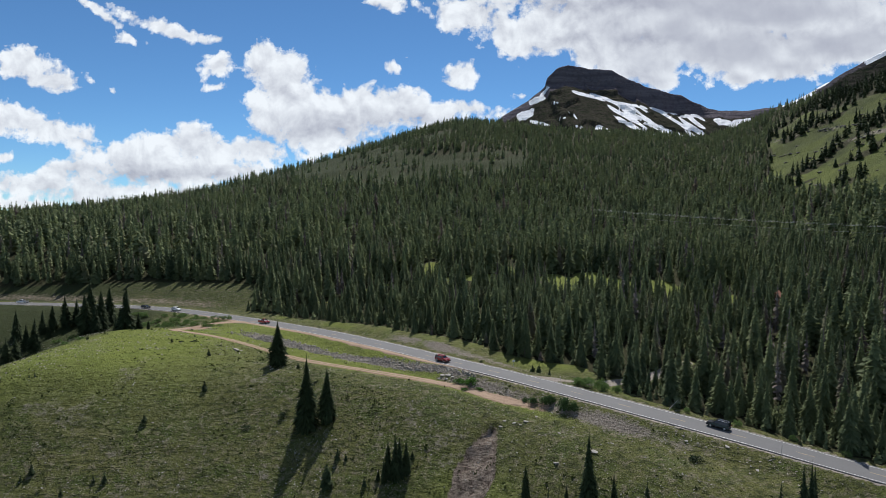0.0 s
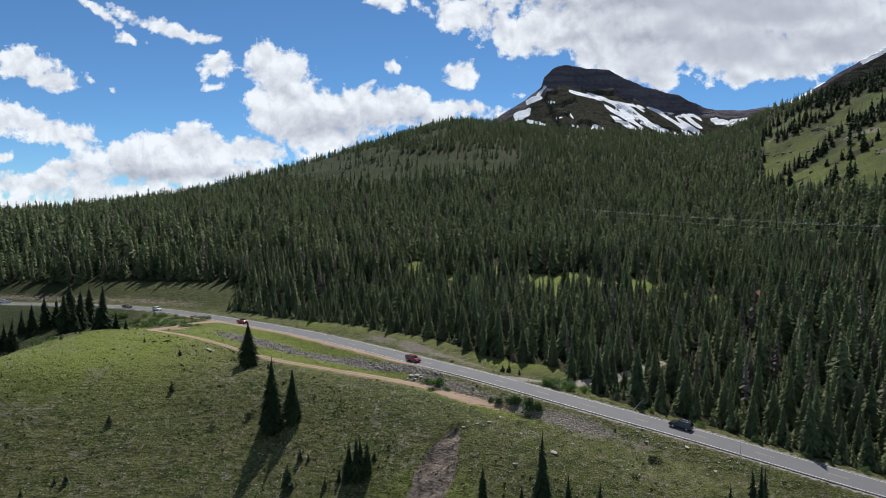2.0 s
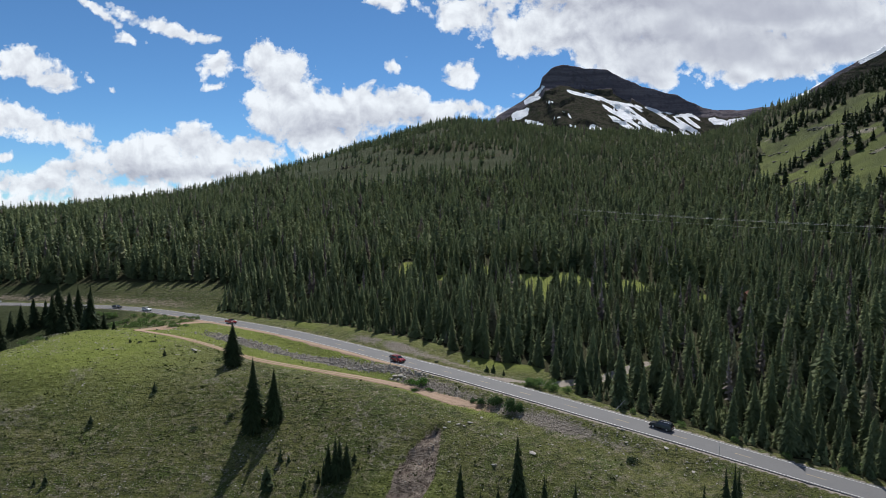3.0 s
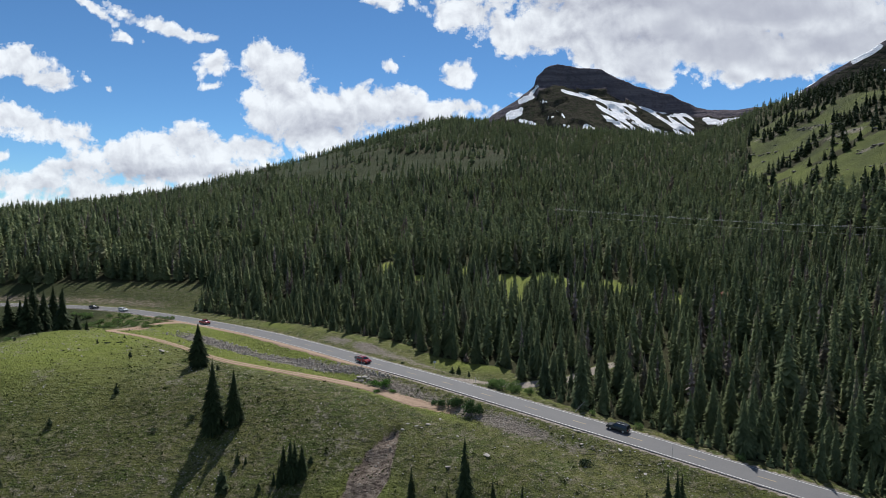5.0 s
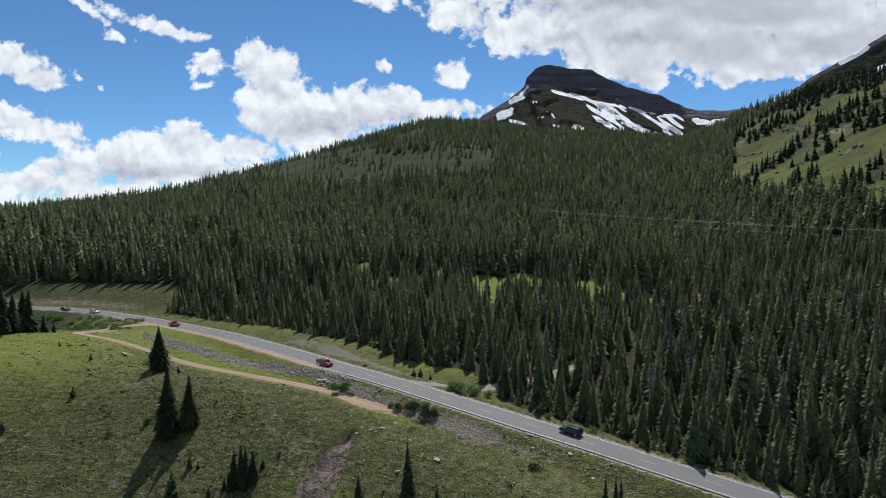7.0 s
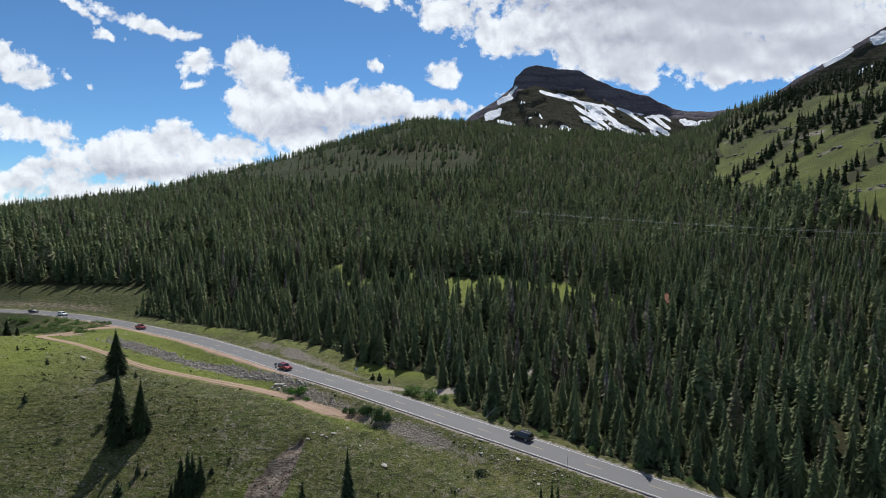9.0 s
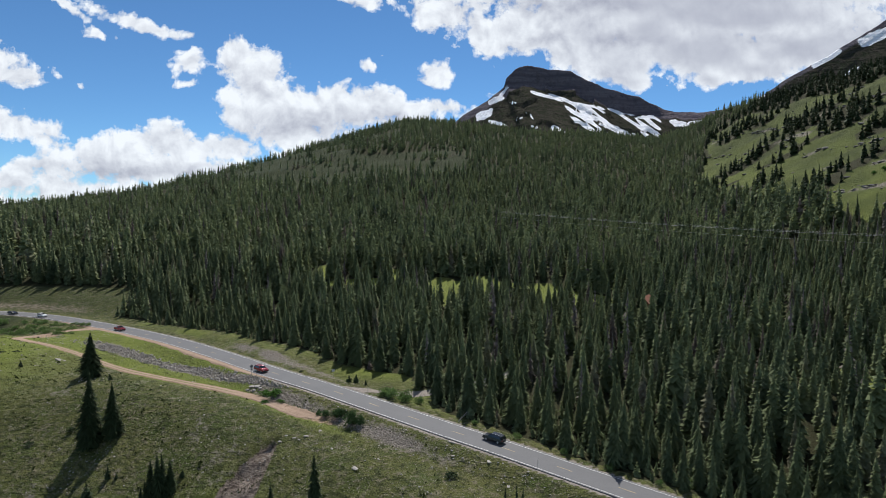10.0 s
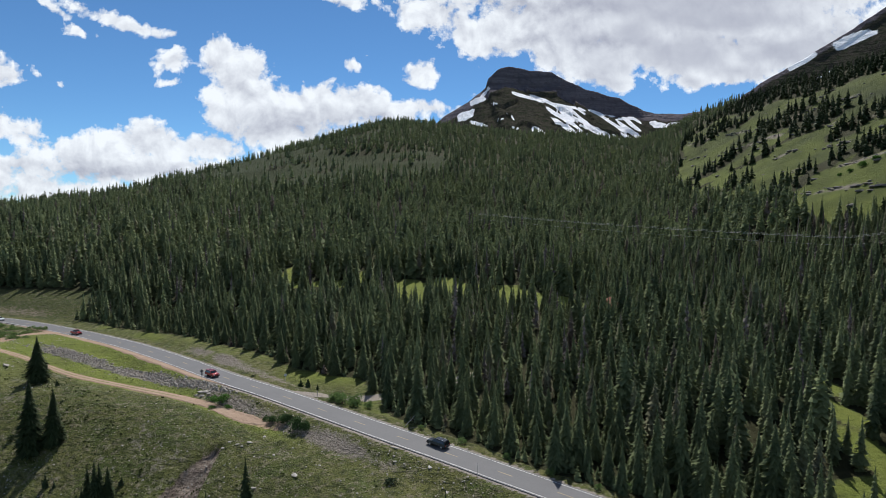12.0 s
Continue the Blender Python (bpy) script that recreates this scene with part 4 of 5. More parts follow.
def peak_snow(X, Y, Z):
    """Snow under the cliff, in long streaks down the right-hand slope, and a few old patches on the left."""
    x, h = X * 1650 / Y, (Z - 42) * 1650 / Y + 42
    along, across = 0.856 * x - 0.518 * h, 0.518 * x + 0.856 * h
    fine = vnoise(along * 0.09, across, 8, 131, 2)
    broad = vnoise(along * 0.18, across, 30, 132, 3)
    wob = vnoise(x, h * 1.5, 16, 133, 3) * 1.6
    below = np.interp(x, [200, 271, 327, 452, 511, 600, 710, 760], [350, 372, 372, 340, 332, 312, 306, 304]) - h
    zone = step01(x, 395, 470) * step01(-x, -700, -650) * step01(below, 2, 10)
    a = 0.22 + zone * (0.20 + 1.5 * fine + 0.25 * broad + 0.10 * step01(x, 480, 600))
    cut = step01(x, 322, 345) * step01(-x, -640, -590)
    a = np.maximum(a, 0.22 + cut * (0.45 + 0.45 * fine) * np.exp(-((below - 6) / 5.5) ** 2))
    second = np.interp(x, [380, 489], [362, 318]) - h
    a = np.maximum(a, 0.22 + (0.5 + 0.4 * fine) * np.exp(-(second / 5.0) ** 2) * step01(x, 372, 388) * step01(-x, -510, -480))
    for cx, ch, rx, rh, lean in ((213, 303, 24, 13, 0.35), (250, 283, 26, 4, -0.25), (246, 344, 20, 8, 0.30), (262, 362, 9, 5, 0.8), (293, 337, 11, 2.5, 0.0), (338, 303, 15, 3.5, -0.6), (415, 268, 18, 6, -0.2), (352, 274, 8, 3, -0.4), (312, 296, 6, 2, 0), (725, 286, 24, 7, -0.1), (775, 285, 30, 9, 0.2), (640, 300, 26, 4, 0)):
        u, w = x - cx + 5 * wob, h - ch - lean * (x - cx) + 3 * wob
        a = np.maximum(a, 0.22 + 0.62 * np.exp(-(u / rx) ** 4 - (w / rh) ** 4) + 0.10 * fine)
    rim = step01(X, 790, 840) * (0.30 + 0.45 * vnoise(X, Z, 34, 135, 3)) + 0.25 * step01(X, 870, 930)
    return np.maximum(a, rim * step01(h, 296, 312) * step01(X, 790, 840))


mountain("mountain_peak", "dark layered rock peak with streaks of snow",
         [(60, 215), (160, 310), (225, 348), (270, 385), (277, 410), (300, 432), (336, 446), (390, 434), (450, 428), (500, 404), (560, 382), (635, 364), (690, 336), (728, 320), (850, 326), (900, 334), (960, 360), (1030, 398), (1120, 440)],
         [(60, 5), (250, 8), (276, 30), (300, 52), (400, 56), (520, 54), (640, 48), (720, 12), (960, 5)], 1700, 60, 1120, 520, 140, peak_snow, step=2.6, by_height=True)


def slope_snow(X, V):
    s = 0
    for cx, cv, rx, rv, lean in ((738, 3, 44, 6, 0.0), (1005, 22, 48, 14, 0.25), (905, 6, 34, 9, 0.0), (915, 66, 26, 6, 0.0), (968, 118, 26, 7, 0.1), (1120, 60, 40, 12, 0.3), (1230, 130, 60, 14, 0.2)):
        s = np.maximum(s, np.exp(-((X - cx) / rx) ** 4 - ((V - cv - lean * (X - cx)) / rv) ** 4))
    return 0.15 + 0.6 * s + 0.2 * vnoise(X, V, 24, 151, 3)


mountain("mountain_side", "dark rocky mountain shoulder with snow patches",
         [(560, 170), (690, 238), (760, 286), (820, 330), (1000, 436), (1160, 540), (1350, 600), (1700, 560)],
         [(560, 8), (1000, 20), (1700, 20)], 1330, 560, 1700, 420, 160, slope_snow, 0.78, 6.0, turf=(2, 22))

# ---------------------------------------------------------------- things on the meadow hill


def group_of(rows, label, mat, group, seed, detail, sparse=0.0, spread=(0.12, 0.16), name="spruce_tree"):
    """Single spruces at plan points: rows of x, y, height."""
    rng = random.Random(seed)
    for i, (x, y, h) in enumerate(rows):
        ob = spruce_thing(seed + i, h, rng.uniform(*spread), mat, label, detail, sparse, 0.02)
        ob.name = name
        ob.location = (x, y, ground_z(x, y) - 0.15)
        ob.rotation_euler = (rng.uniform(-0.02, 0.02), rng.uniform(-0.02, 0.02), 0)
        ob["group"] = group


group_of([(-47.9, 179.8, 12.8)], "lone dark spruce tree beside the dirt track", MAT_SPRUCE_SHADED, "", 520, (42, 18, 3), 0.05, (0.25, 0.26))
group_of([(-33.2, 150.0, 18.5), (-28.2, 151.3, 13.5), (-35.0, 151.2, 7.0)], "tall dark spruce in a tight clump on the hill", MAT_SPRUCE_SHADED, "spruce clump on the hill", 530, (56, 18, 3), 0.0, (0.175, 0.19))
group_of([(-11.6, 132.2, 8.4), (-10.1, 131.6, 10.0), (-9.2, 132.1, 9.3), (-7.9, 132.5, 7.8), (-12.6, 131.4, 5.2), (-13.9, 132.2, 3.0)], "slim young spruce in a clump on the slope", MAT_SPRUCE_SHADED,
         "young spruce clump on the slope", 540, (34, 14, 2), 0.1, (0.17, 0.21))
group_of([(15.8, 118, 8.1), (19.4, 114, 6.5), (22.4, 112, 8.7), (26.6, 107, 11.1), (30.5, 110, 7.7), (35.3, 106, 8.9), (53.2, 97, 11.3), (56.3, 96, 14.4), (57.9, 97, 13.4), (59.1, 98, 11.4)],
         "slender spruce tree below the brow of the hill", MAT_SPRUCE_SHADED, "spruces below the brow", 560, (38, 14, 2), 0.12, (0.13, 0.18))
group_of([(25.3, 108, 18.7)], "tall ragged spruce tree below the brow of the hill", MAT_SPRUCE_SHADED, "", 580, (54, 16, 3), 0.2, (0.18, 0.185))
group_of([(-162.7, 232.0, 12.6), (-161.7, 236.0, 10.3), (-175.0, 256.0, 12.5), (-159.8, 244.0, 13.2), (-165.0, 247.0, 10.4), (-167.9, 262.0, 10.2), (-165.1, 264.0, 11.5), (-160.7, 266.0, 14.0), (-157.1, 268.0, 11.7), (-147.4, 262.0, 21.0), (-143.3, 262.0, 16.5), (-143.1, 268.0, 16.6), (-147.7, 258.0, 17.3), (-142.5, 256.0, 12.5), (-118.7, 234.0, 16.9), (-122.0, 236.0, 9.8), (-117.0, 240.0, 7.1), (-113.3, 240.0, 4.2), (-128.8, 246.0, 7.3), (-163.2, 258.0, 6.1)],
         "dark spruce tree standing in the hollow behind the hill", MAT_SPRUCE_SHADED, "spruces in the hollow", 600, (38, 15, 2), 0.0, (0.21, 0.26))
group_of([(-85.4, 196.5, 1.8), (-82.6, 207.6, 1.1), (-116.2, 203.8, 1.5), (-69.1, 183.9, 2.3), (-62.8, 163.5, 2.8), (-73.7, 152.7, 2.2), (-111.3, 167.4, 0.9), (-110.5, 170.5, 0.9), (-109.1, 163.9, 0.9), (-107.6, 163.9, 1.3),
          (-92.2, 138.3, 2.4), (-93.6, 136.5, 1.6), (-78, 137.5, 1.6), (-75.6, 137.7, 2.7), (-83.1, 133.8, 2.0), (-41.3, 177.2, 2.0), (-24.9, 132.8, 5.5), (-23.7, 139.1, 3.2), (-21.8, 138.6, 1.7), (-16.7, 131, 1.9),
          (-6.7, 135.8, 2.0), (6.9, 122.8, 1.5), (-27.2, 152.8, 2.6), (24.6, 170.5, 2.3), (26.4, 170.9, 2.7), (29.0, 169.5, 1.8)],
         "small bushy spruce sapling growing in the grass", MAT_SPRUCE_SHADED, "spruce saplings on the meadow", 640, (10, 7, 1), 0.0, (0.30, 0.42), "spruce_sapling")


def shrub_mesh(seed, n, mat):
    """A leafy dome of many small leaf triangles, with an uneven outline."""
    rng = random.Random(seed)
    v, f = [], []
    bumps = [(rng.uniform(-0.6, 0.6), rng.uniform(-0.6, 0.6), rng.uniform(0.45, 0.8)) for _ in range(5)]
    for _ in range(n):
        bx, by, br = rng.choice(bumps)
        a, e = rng.uniform(0, 6.28), rng.uniform(-0.1, 1.5)
        r = br * rng.uniform(0.6, 1.08)
        p = Vector((bx + r * math.cos(a) * math.cos(e), by + r * math.sin(a) * math.cos(e), max(0.02, 0.15 + 1.0 * r * math.sin(e))))
        s = rng.uniform(0.06, 0.15)
        d1 = Vector((rng.uniform(-1, 1), rng.uniform(-1, 1), rng.uniform(-0.3, 1))).normalized() * s * 1.7
        d2 = Vector((rng.uniform(-1, 1), rng.uniform(-1, 1), rng.uniform(-0.7, 0.7))).normalized() * s
        i = len(v)
        v.extend([tuple(p), tuple(p + d1 * 0.5 + d2 * 0.6), tuple(p + d1), tuple(p + d1 * 0.5 - d2 * 0.6)])
        f.append((i, i + 1, i + 2, i + 3))
    return v, f


def stems(seed):
    rng = random.Random(seed)
    bm = bmesh.new()
    for _ in range(6):
        m = Matrix.Translation((rng.uniform(-0.3, 0.3), rng.uniform(-0.3, 0.3), 0.25)) @ Euler((rng.uniform(-0.5, 0.5), rng.uniform(-0.5, 0.5), 0)).to_matrix().to_4x4()
        bmesh.ops.create_cone(bm, segments=5, radius1=0.03, radius2=0.012, depth=0.75, matrix=m)
    return bm


def shrubs(rows, label, mat, group, seed, n=420):
    """Leafy bushes: rows of x, y, width, height."""
    made = []
    for k in range(min(3, len(rows))):
        root = new("shrub")
        v, f = shrub_mesh(seed + k, n, mat)
        mesh_object("foliage", v, f, mat, root)
        part("stems", stems(seed + k), MAT_BARK, root)
        made.append(tagged(root, label, "shrub", group))
    rng = random.Random(seed)
    for i, (x, y, w, h) in enumerate(rows):
        m = Matrix.Translation((x, y, ground_z(x, y) - 0.08)) @ Matrix.Rotation(rng.uniform(0, 6.28), 4, "Z")
        ob = made[i] if i < 3 else copy_thing(made[i % 3], m)
        ob.matrix_basis = m
        ob.scale = (w / 2.2, w / 2.2, h)


shrubs([(6.9, 160.4, 5.4, 1.9), (4.1, 162.2, 3.4, 1.2), (5.2, 157.9, 2.6, 0.6), (9.5, 157.5, 3.0, 0.8)], "bright green leafy bush beside the road embankment", MAT_LEAF, "bushes by the embankment", 700, 700)
shrubs([(21.7, 148.2, 3.4, 1.4), (24.0, 147.0, 3.8, 1.9), (26.1, 146.4, 3.0, 2.0), (28.2, 143.2, 4.4, 3.2), (29.8, 142.4, 3.0, 2.2), (19.5, 149.5, 2.4, 1.0)], "dense dark green willow bush between track and road", MAT_WILLOW, "willows between track and road", 710, 800)
shrubs([(34.6, 158.4, 4.0, 2.2), (37.0, 156.6, 4.2, 2.6), (40.0, 154.8, 3.8, 2.4), (35.5, 160.6, 3.6, 2.0), (39.2, 158.2, 4.0, 2.5), (43.2, 154.4, 3.0, 1.9)], "pale grey-green willow bush at the roadside", MAT_SHRUB, "willows beyond the road", 720, 700)
shrubs([(49.2, 120.6, 3.8, 1.3), (-40.3, 155.7, 3.2, 0.9), (-48.4, 153.2, 3.0, 0.6), (-83, 197.2, 2.6, 0.6), (-79, 198.4, 2.8, 0.6), (-70.2, 196, 1.4, 0.5), (-34, 166, 1.6, 0.6), (11.0, 176.0, 1.8, 0.5)],
       "low dark juniper bush on the grass", MAT_JUNIPER, "junipers on the meadow", 730, 500)
shrubs([(93.9, 117.6, 4.2, 2.2), (95.3, 119.2, 3.2, 1.6), (99.6, 117.5, 3.0, 1.8), (72, 128.0, 2.6, 1.4), (80, 122.4, 2.4, 1.2), (64, 134.5, 2.4, 1.5), (56, 141.5, 2.2, 1.2), (108, 105.5, 2.6, 1.4), (88, 117.0, 2.0, 1.2)],
       "light green roadside bush at the edge of the forest", MAT_SHRUB, "bushes at the forest edge", 740, 600)
shrubs([(342, 376, 7.0, 4.2), (337, 381, 6.0, 3.6), (346, 370, 6.5, 4.0), (333, 386, 4.5, 2.8), (350, 365, 5.5, 3.4), (330, 392, 3.5, 2.0)], "bright green aspen thicket on the open hillside", MAT_LEAF, "aspens on the hillside", 750, 900)
hollow = random.Random(9)
rows = []
for k in range(78):
    x = hollow.uniform(-150, -84)
    y = 245 + (x + 84) * -0.40 + hollow.uniform(-11, 6) + 5
    rows.append((x, y, hollow.uniform(2.4, 5.0), hollow.uniform(0.8, 2.0)))
rows += [(-121, 207, 3.6, 1.5), (-124, 204, 3.0, 1.4), (-150, 252, 4.0, 2.0), (-155, 250, 4, 1.8)]
shrubs(rows, "pale green willow thicket in the wet hollow by the road", MAT_SHRUB, "willows in the hollow", 760, 420)


def stone_mesh(seed, flat=0.6):
    rng = random.Random(seed)
    bm = bmesh.new()
    bmesh.ops.create_icosphere(bm, subdivisions=2, radius=0.5)
    off = Vector((rng.uniform(0, 50), rng.uniform(0, 50), rng.uniform(0, 50)))
    for vert in bm.verts:
        k = 1 + 0.45 * noise.noise(vert.co * 1.9 + off) + 0.18 * noise.noise(vert.co * 5 + off)
        vert.co = vert.co * k
        vert.co.z *= flat
    for _ in range(4):
        n = Vector((rng.uniform(-1, 1), rng.uniform(-1, 1), rng.uniform(-0.2, 1))).normalized()
        for vert in bm.verts:
            over = vert.co.dot(n) - 0.36
            if over > 0:
                vert.co -= n * over
    return bm


def boulders(rows, label, group, seed):
    rng = random.Random(seed)
    for i, (x, y, w) in enumerate(rows):
        me = bpy.data.meshes.new("boulder")
        bm = stone_mesh(seed + i, rng.uniform(0.22, 0.5))
        bm.to_mesh(me)
        bm.free()
        me.materials.append(MAT_STONE)
        ob = new("boulder", me)
        ob.location = (x, y, ground_z(x, y) + 0.05 * w)
        ob.rotation_euler = (rng.uniform(-0.2, 0.2), rng.uniform(-0.2, 0.2), rng.uniform(0, 6.28))
        ob.scale = (w * 1.25, w * 0.85, w)
        tagged(ob, label, "boulder", group)


boulders([(-64.3, 193.8, 1.8), (-63, 194.4, 0.9), (30.6, 125.0, 1.3), (22.9, 124.7, 1.2), (56.8, 123.3, 1.1), (59.7, 117.1, 0.9), (50.2, 130.4, 1.0), (49.4, 131.0, 0.7), (50, 126.9, 0.8)],
         "pale grey boulder lying in the short grass", "boulders on the meadow", 800)
boulders([(1.5, 165.8, 1.6), (0.0, 166.6, 1.4), (0.9, 164.6, 1.2), (2.6, 164.8, 1.0), (-1.0, 165.8, 0.9)], "whitish broken boulder in a pile by the road", "boulder pile by the road", 820)
boulders([(12.9, 139.4, 0.9), (16, 139.5, 0.8), (18.6, 139.3, 1.0), (21.3, 141.5, 0.9), (14, 140.9, 0.7), (17.3, 138.2, 0.6), (25, 133, 0.7), (28.5, 135.5, 0.5), (35, 128, 0.7)], "pale stone near the brow of the hill", "stones on the brow", 840)

# ---------------------------------------------------------------- roadside posts and signs


def box(w, d, h, at=(0, 0, 0), bevel=0.0):
    bm = bmesh.new()
    bmesh.ops.create_cube(bm, size=1, matrix=Matrix.Translation(at) @ Matrix.Diagonal((w, d, h, 1)))
    if bevel:
        bmesh.ops.bevel(bm, geom=bm.edges[:], offset=bevel, segments=2, affect="EDGES")
    return bm


def rod(r, h, at=(0, 0, 0), seg=8):
    bm = bmesh.new()
    bmesh.ops.create_cone(bm, cap_ends=True, segments=seg, radius1=r, radius2=r * 0.92, depth=h, matrix=Matrix.Translation((at[0], at[1], at[2] + h / 2)))
    return bm


def road_sign(x, y, turn, panels, label, tall=2.7, mat=None):
    root = new("road_sign")
    part("post", box(0.09, 0.06, tall, (0, 0, tall / 2 - 0.2), 0.01), MAT_GALV, root)
    for z, w, h, tilt in panels:
        bm = box(w, 0.02, h, (0, 0, 0), 0.004)
        bm.transform(Matrix.Translation((0, -0.05, z)) @ Matrix.Rotation(radians(tilt), 4, "Y"))
        part("sign_panel", bm, mat or MAT_SIGNBACK, root)
    root.location = (x, y, ground_z(x, y))
    root.rotation_euler = (0, 0, radians(turn))
    return tagged(root, label, "road sign")


road_sign(-1.9, 173.2, 25, [(2.25, 0.75, 0.75, 45), (1.45, 0.55, 0.40, 0)], "grey steel road sign seen from behind at the road edge")
road_sign(19.8, 174.4, 10, [(1.75, 0.75, 0.55, 0)], "small white notice board on a thin post", 2.1, MAT_WHITE)
for x, y, h in ((65.6, 119.6, 2.7), (-0.2, 171.8, 1.9), (30.3, 160.4, 1.6), (-88.4, 256.9, 1.8), (-86.2, 255.6, 1.8)):
    root = new("marker_post")
    part("pole", rod(0.045, h, (0, 0, -0.2), 7), MAT_GALV, root)
    part("reflector", box(0.09, 0.02, 0.16, (0, -0.05, h - 0.4), 0.004), MAT_WHITE, root)
    root.location = (x, y, ground_z(x, y))
    tagged(root, "thin metal marker pole at the road edge", "marker post", "marker posts")

# a fallen dead trunk leaning by the road
root = new("dead_tree")
bm = bmesh.new()
snag = random.Random(4)
bmesh.ops.create_cone(bm, segments=7, radius1=0.16, radius2=0.04, depth=5.5, matrix=Matrix.Translation((0, 0, 2.5)))
part("trunk", bm, MAT_DEADWOOD, root)
for k in range(9):
    z = 1.0 + k * 0.45
    bm = bmesh.new()
    a = snag.uniform(0, 6.28)
    bmesh.ops.create_cone(bm, segments=5, radius1=0.04, radius2=0.01, depth=1.4, matrix=Matrix.Translation((0.55 * math.cos(a), 0.55 * math.sin(a), z + 0.3)) @ Vector((math.cos(a), math.sin(a), 0.5)).to_track_quat("Z", "Y").to_matrix().to_4x4())
    part("branch", bm, MAT_DEADWOOD, root)
root.location = (52.0, 142.4, ground_z(52.0, 142.4))
root.rotation_euler = (0.15, 0.75, 0.3)
root.scale = (0.6, 0.6, 0.6)
tagged(root, "leaning bare grey dead tree at the roadside", "dead tree")

# ---------------------------------------------------------------- vehicles


def extrude_profile(points, width, narrow_above, narrow, bevel):
    bm = bmesh.new()
    loops = []
    for s in (-1, 1):
        loops.append([bm.verts.new((x, s * width / 2 * (narrow if z > narrow_above else 1.0), z)) for x, z in points])
    bm.faces.new(loops[0])
    bm.faces.new(list(reversed(loops[1])))
    for i in range(len(points)):
        j = (i + 1) % len(points)
        bm.faces.new((loops[0][j], loops[0][i], loops[1][i], loops[1][j]))
    bmesh.ops.recalc_face_normals(bm, faces=bm.faces[:])
    bmesh.ops.bevel(bm, geom=bm.edges[:], offset=bevel, segments=2, affect="EDGES")
    return bm


def quad(points):
    bm = bmesh.new()
    fc = bm.faces.new([bm.verts.new(p) for p in points])
    ext = bmesh.ops.extrude_face_region(bm, geom=[fc])
    fc.normal_update()
    bmesh.ops.translate(bm, verts=[e for e in ext["geom"] if isinstance(e, bmesh.types.BMVert)], vec=fc.normal * 0.02)
    bmesh.ops.recalc_face_normals(bm, faces=bm.faces[:])
    return bm


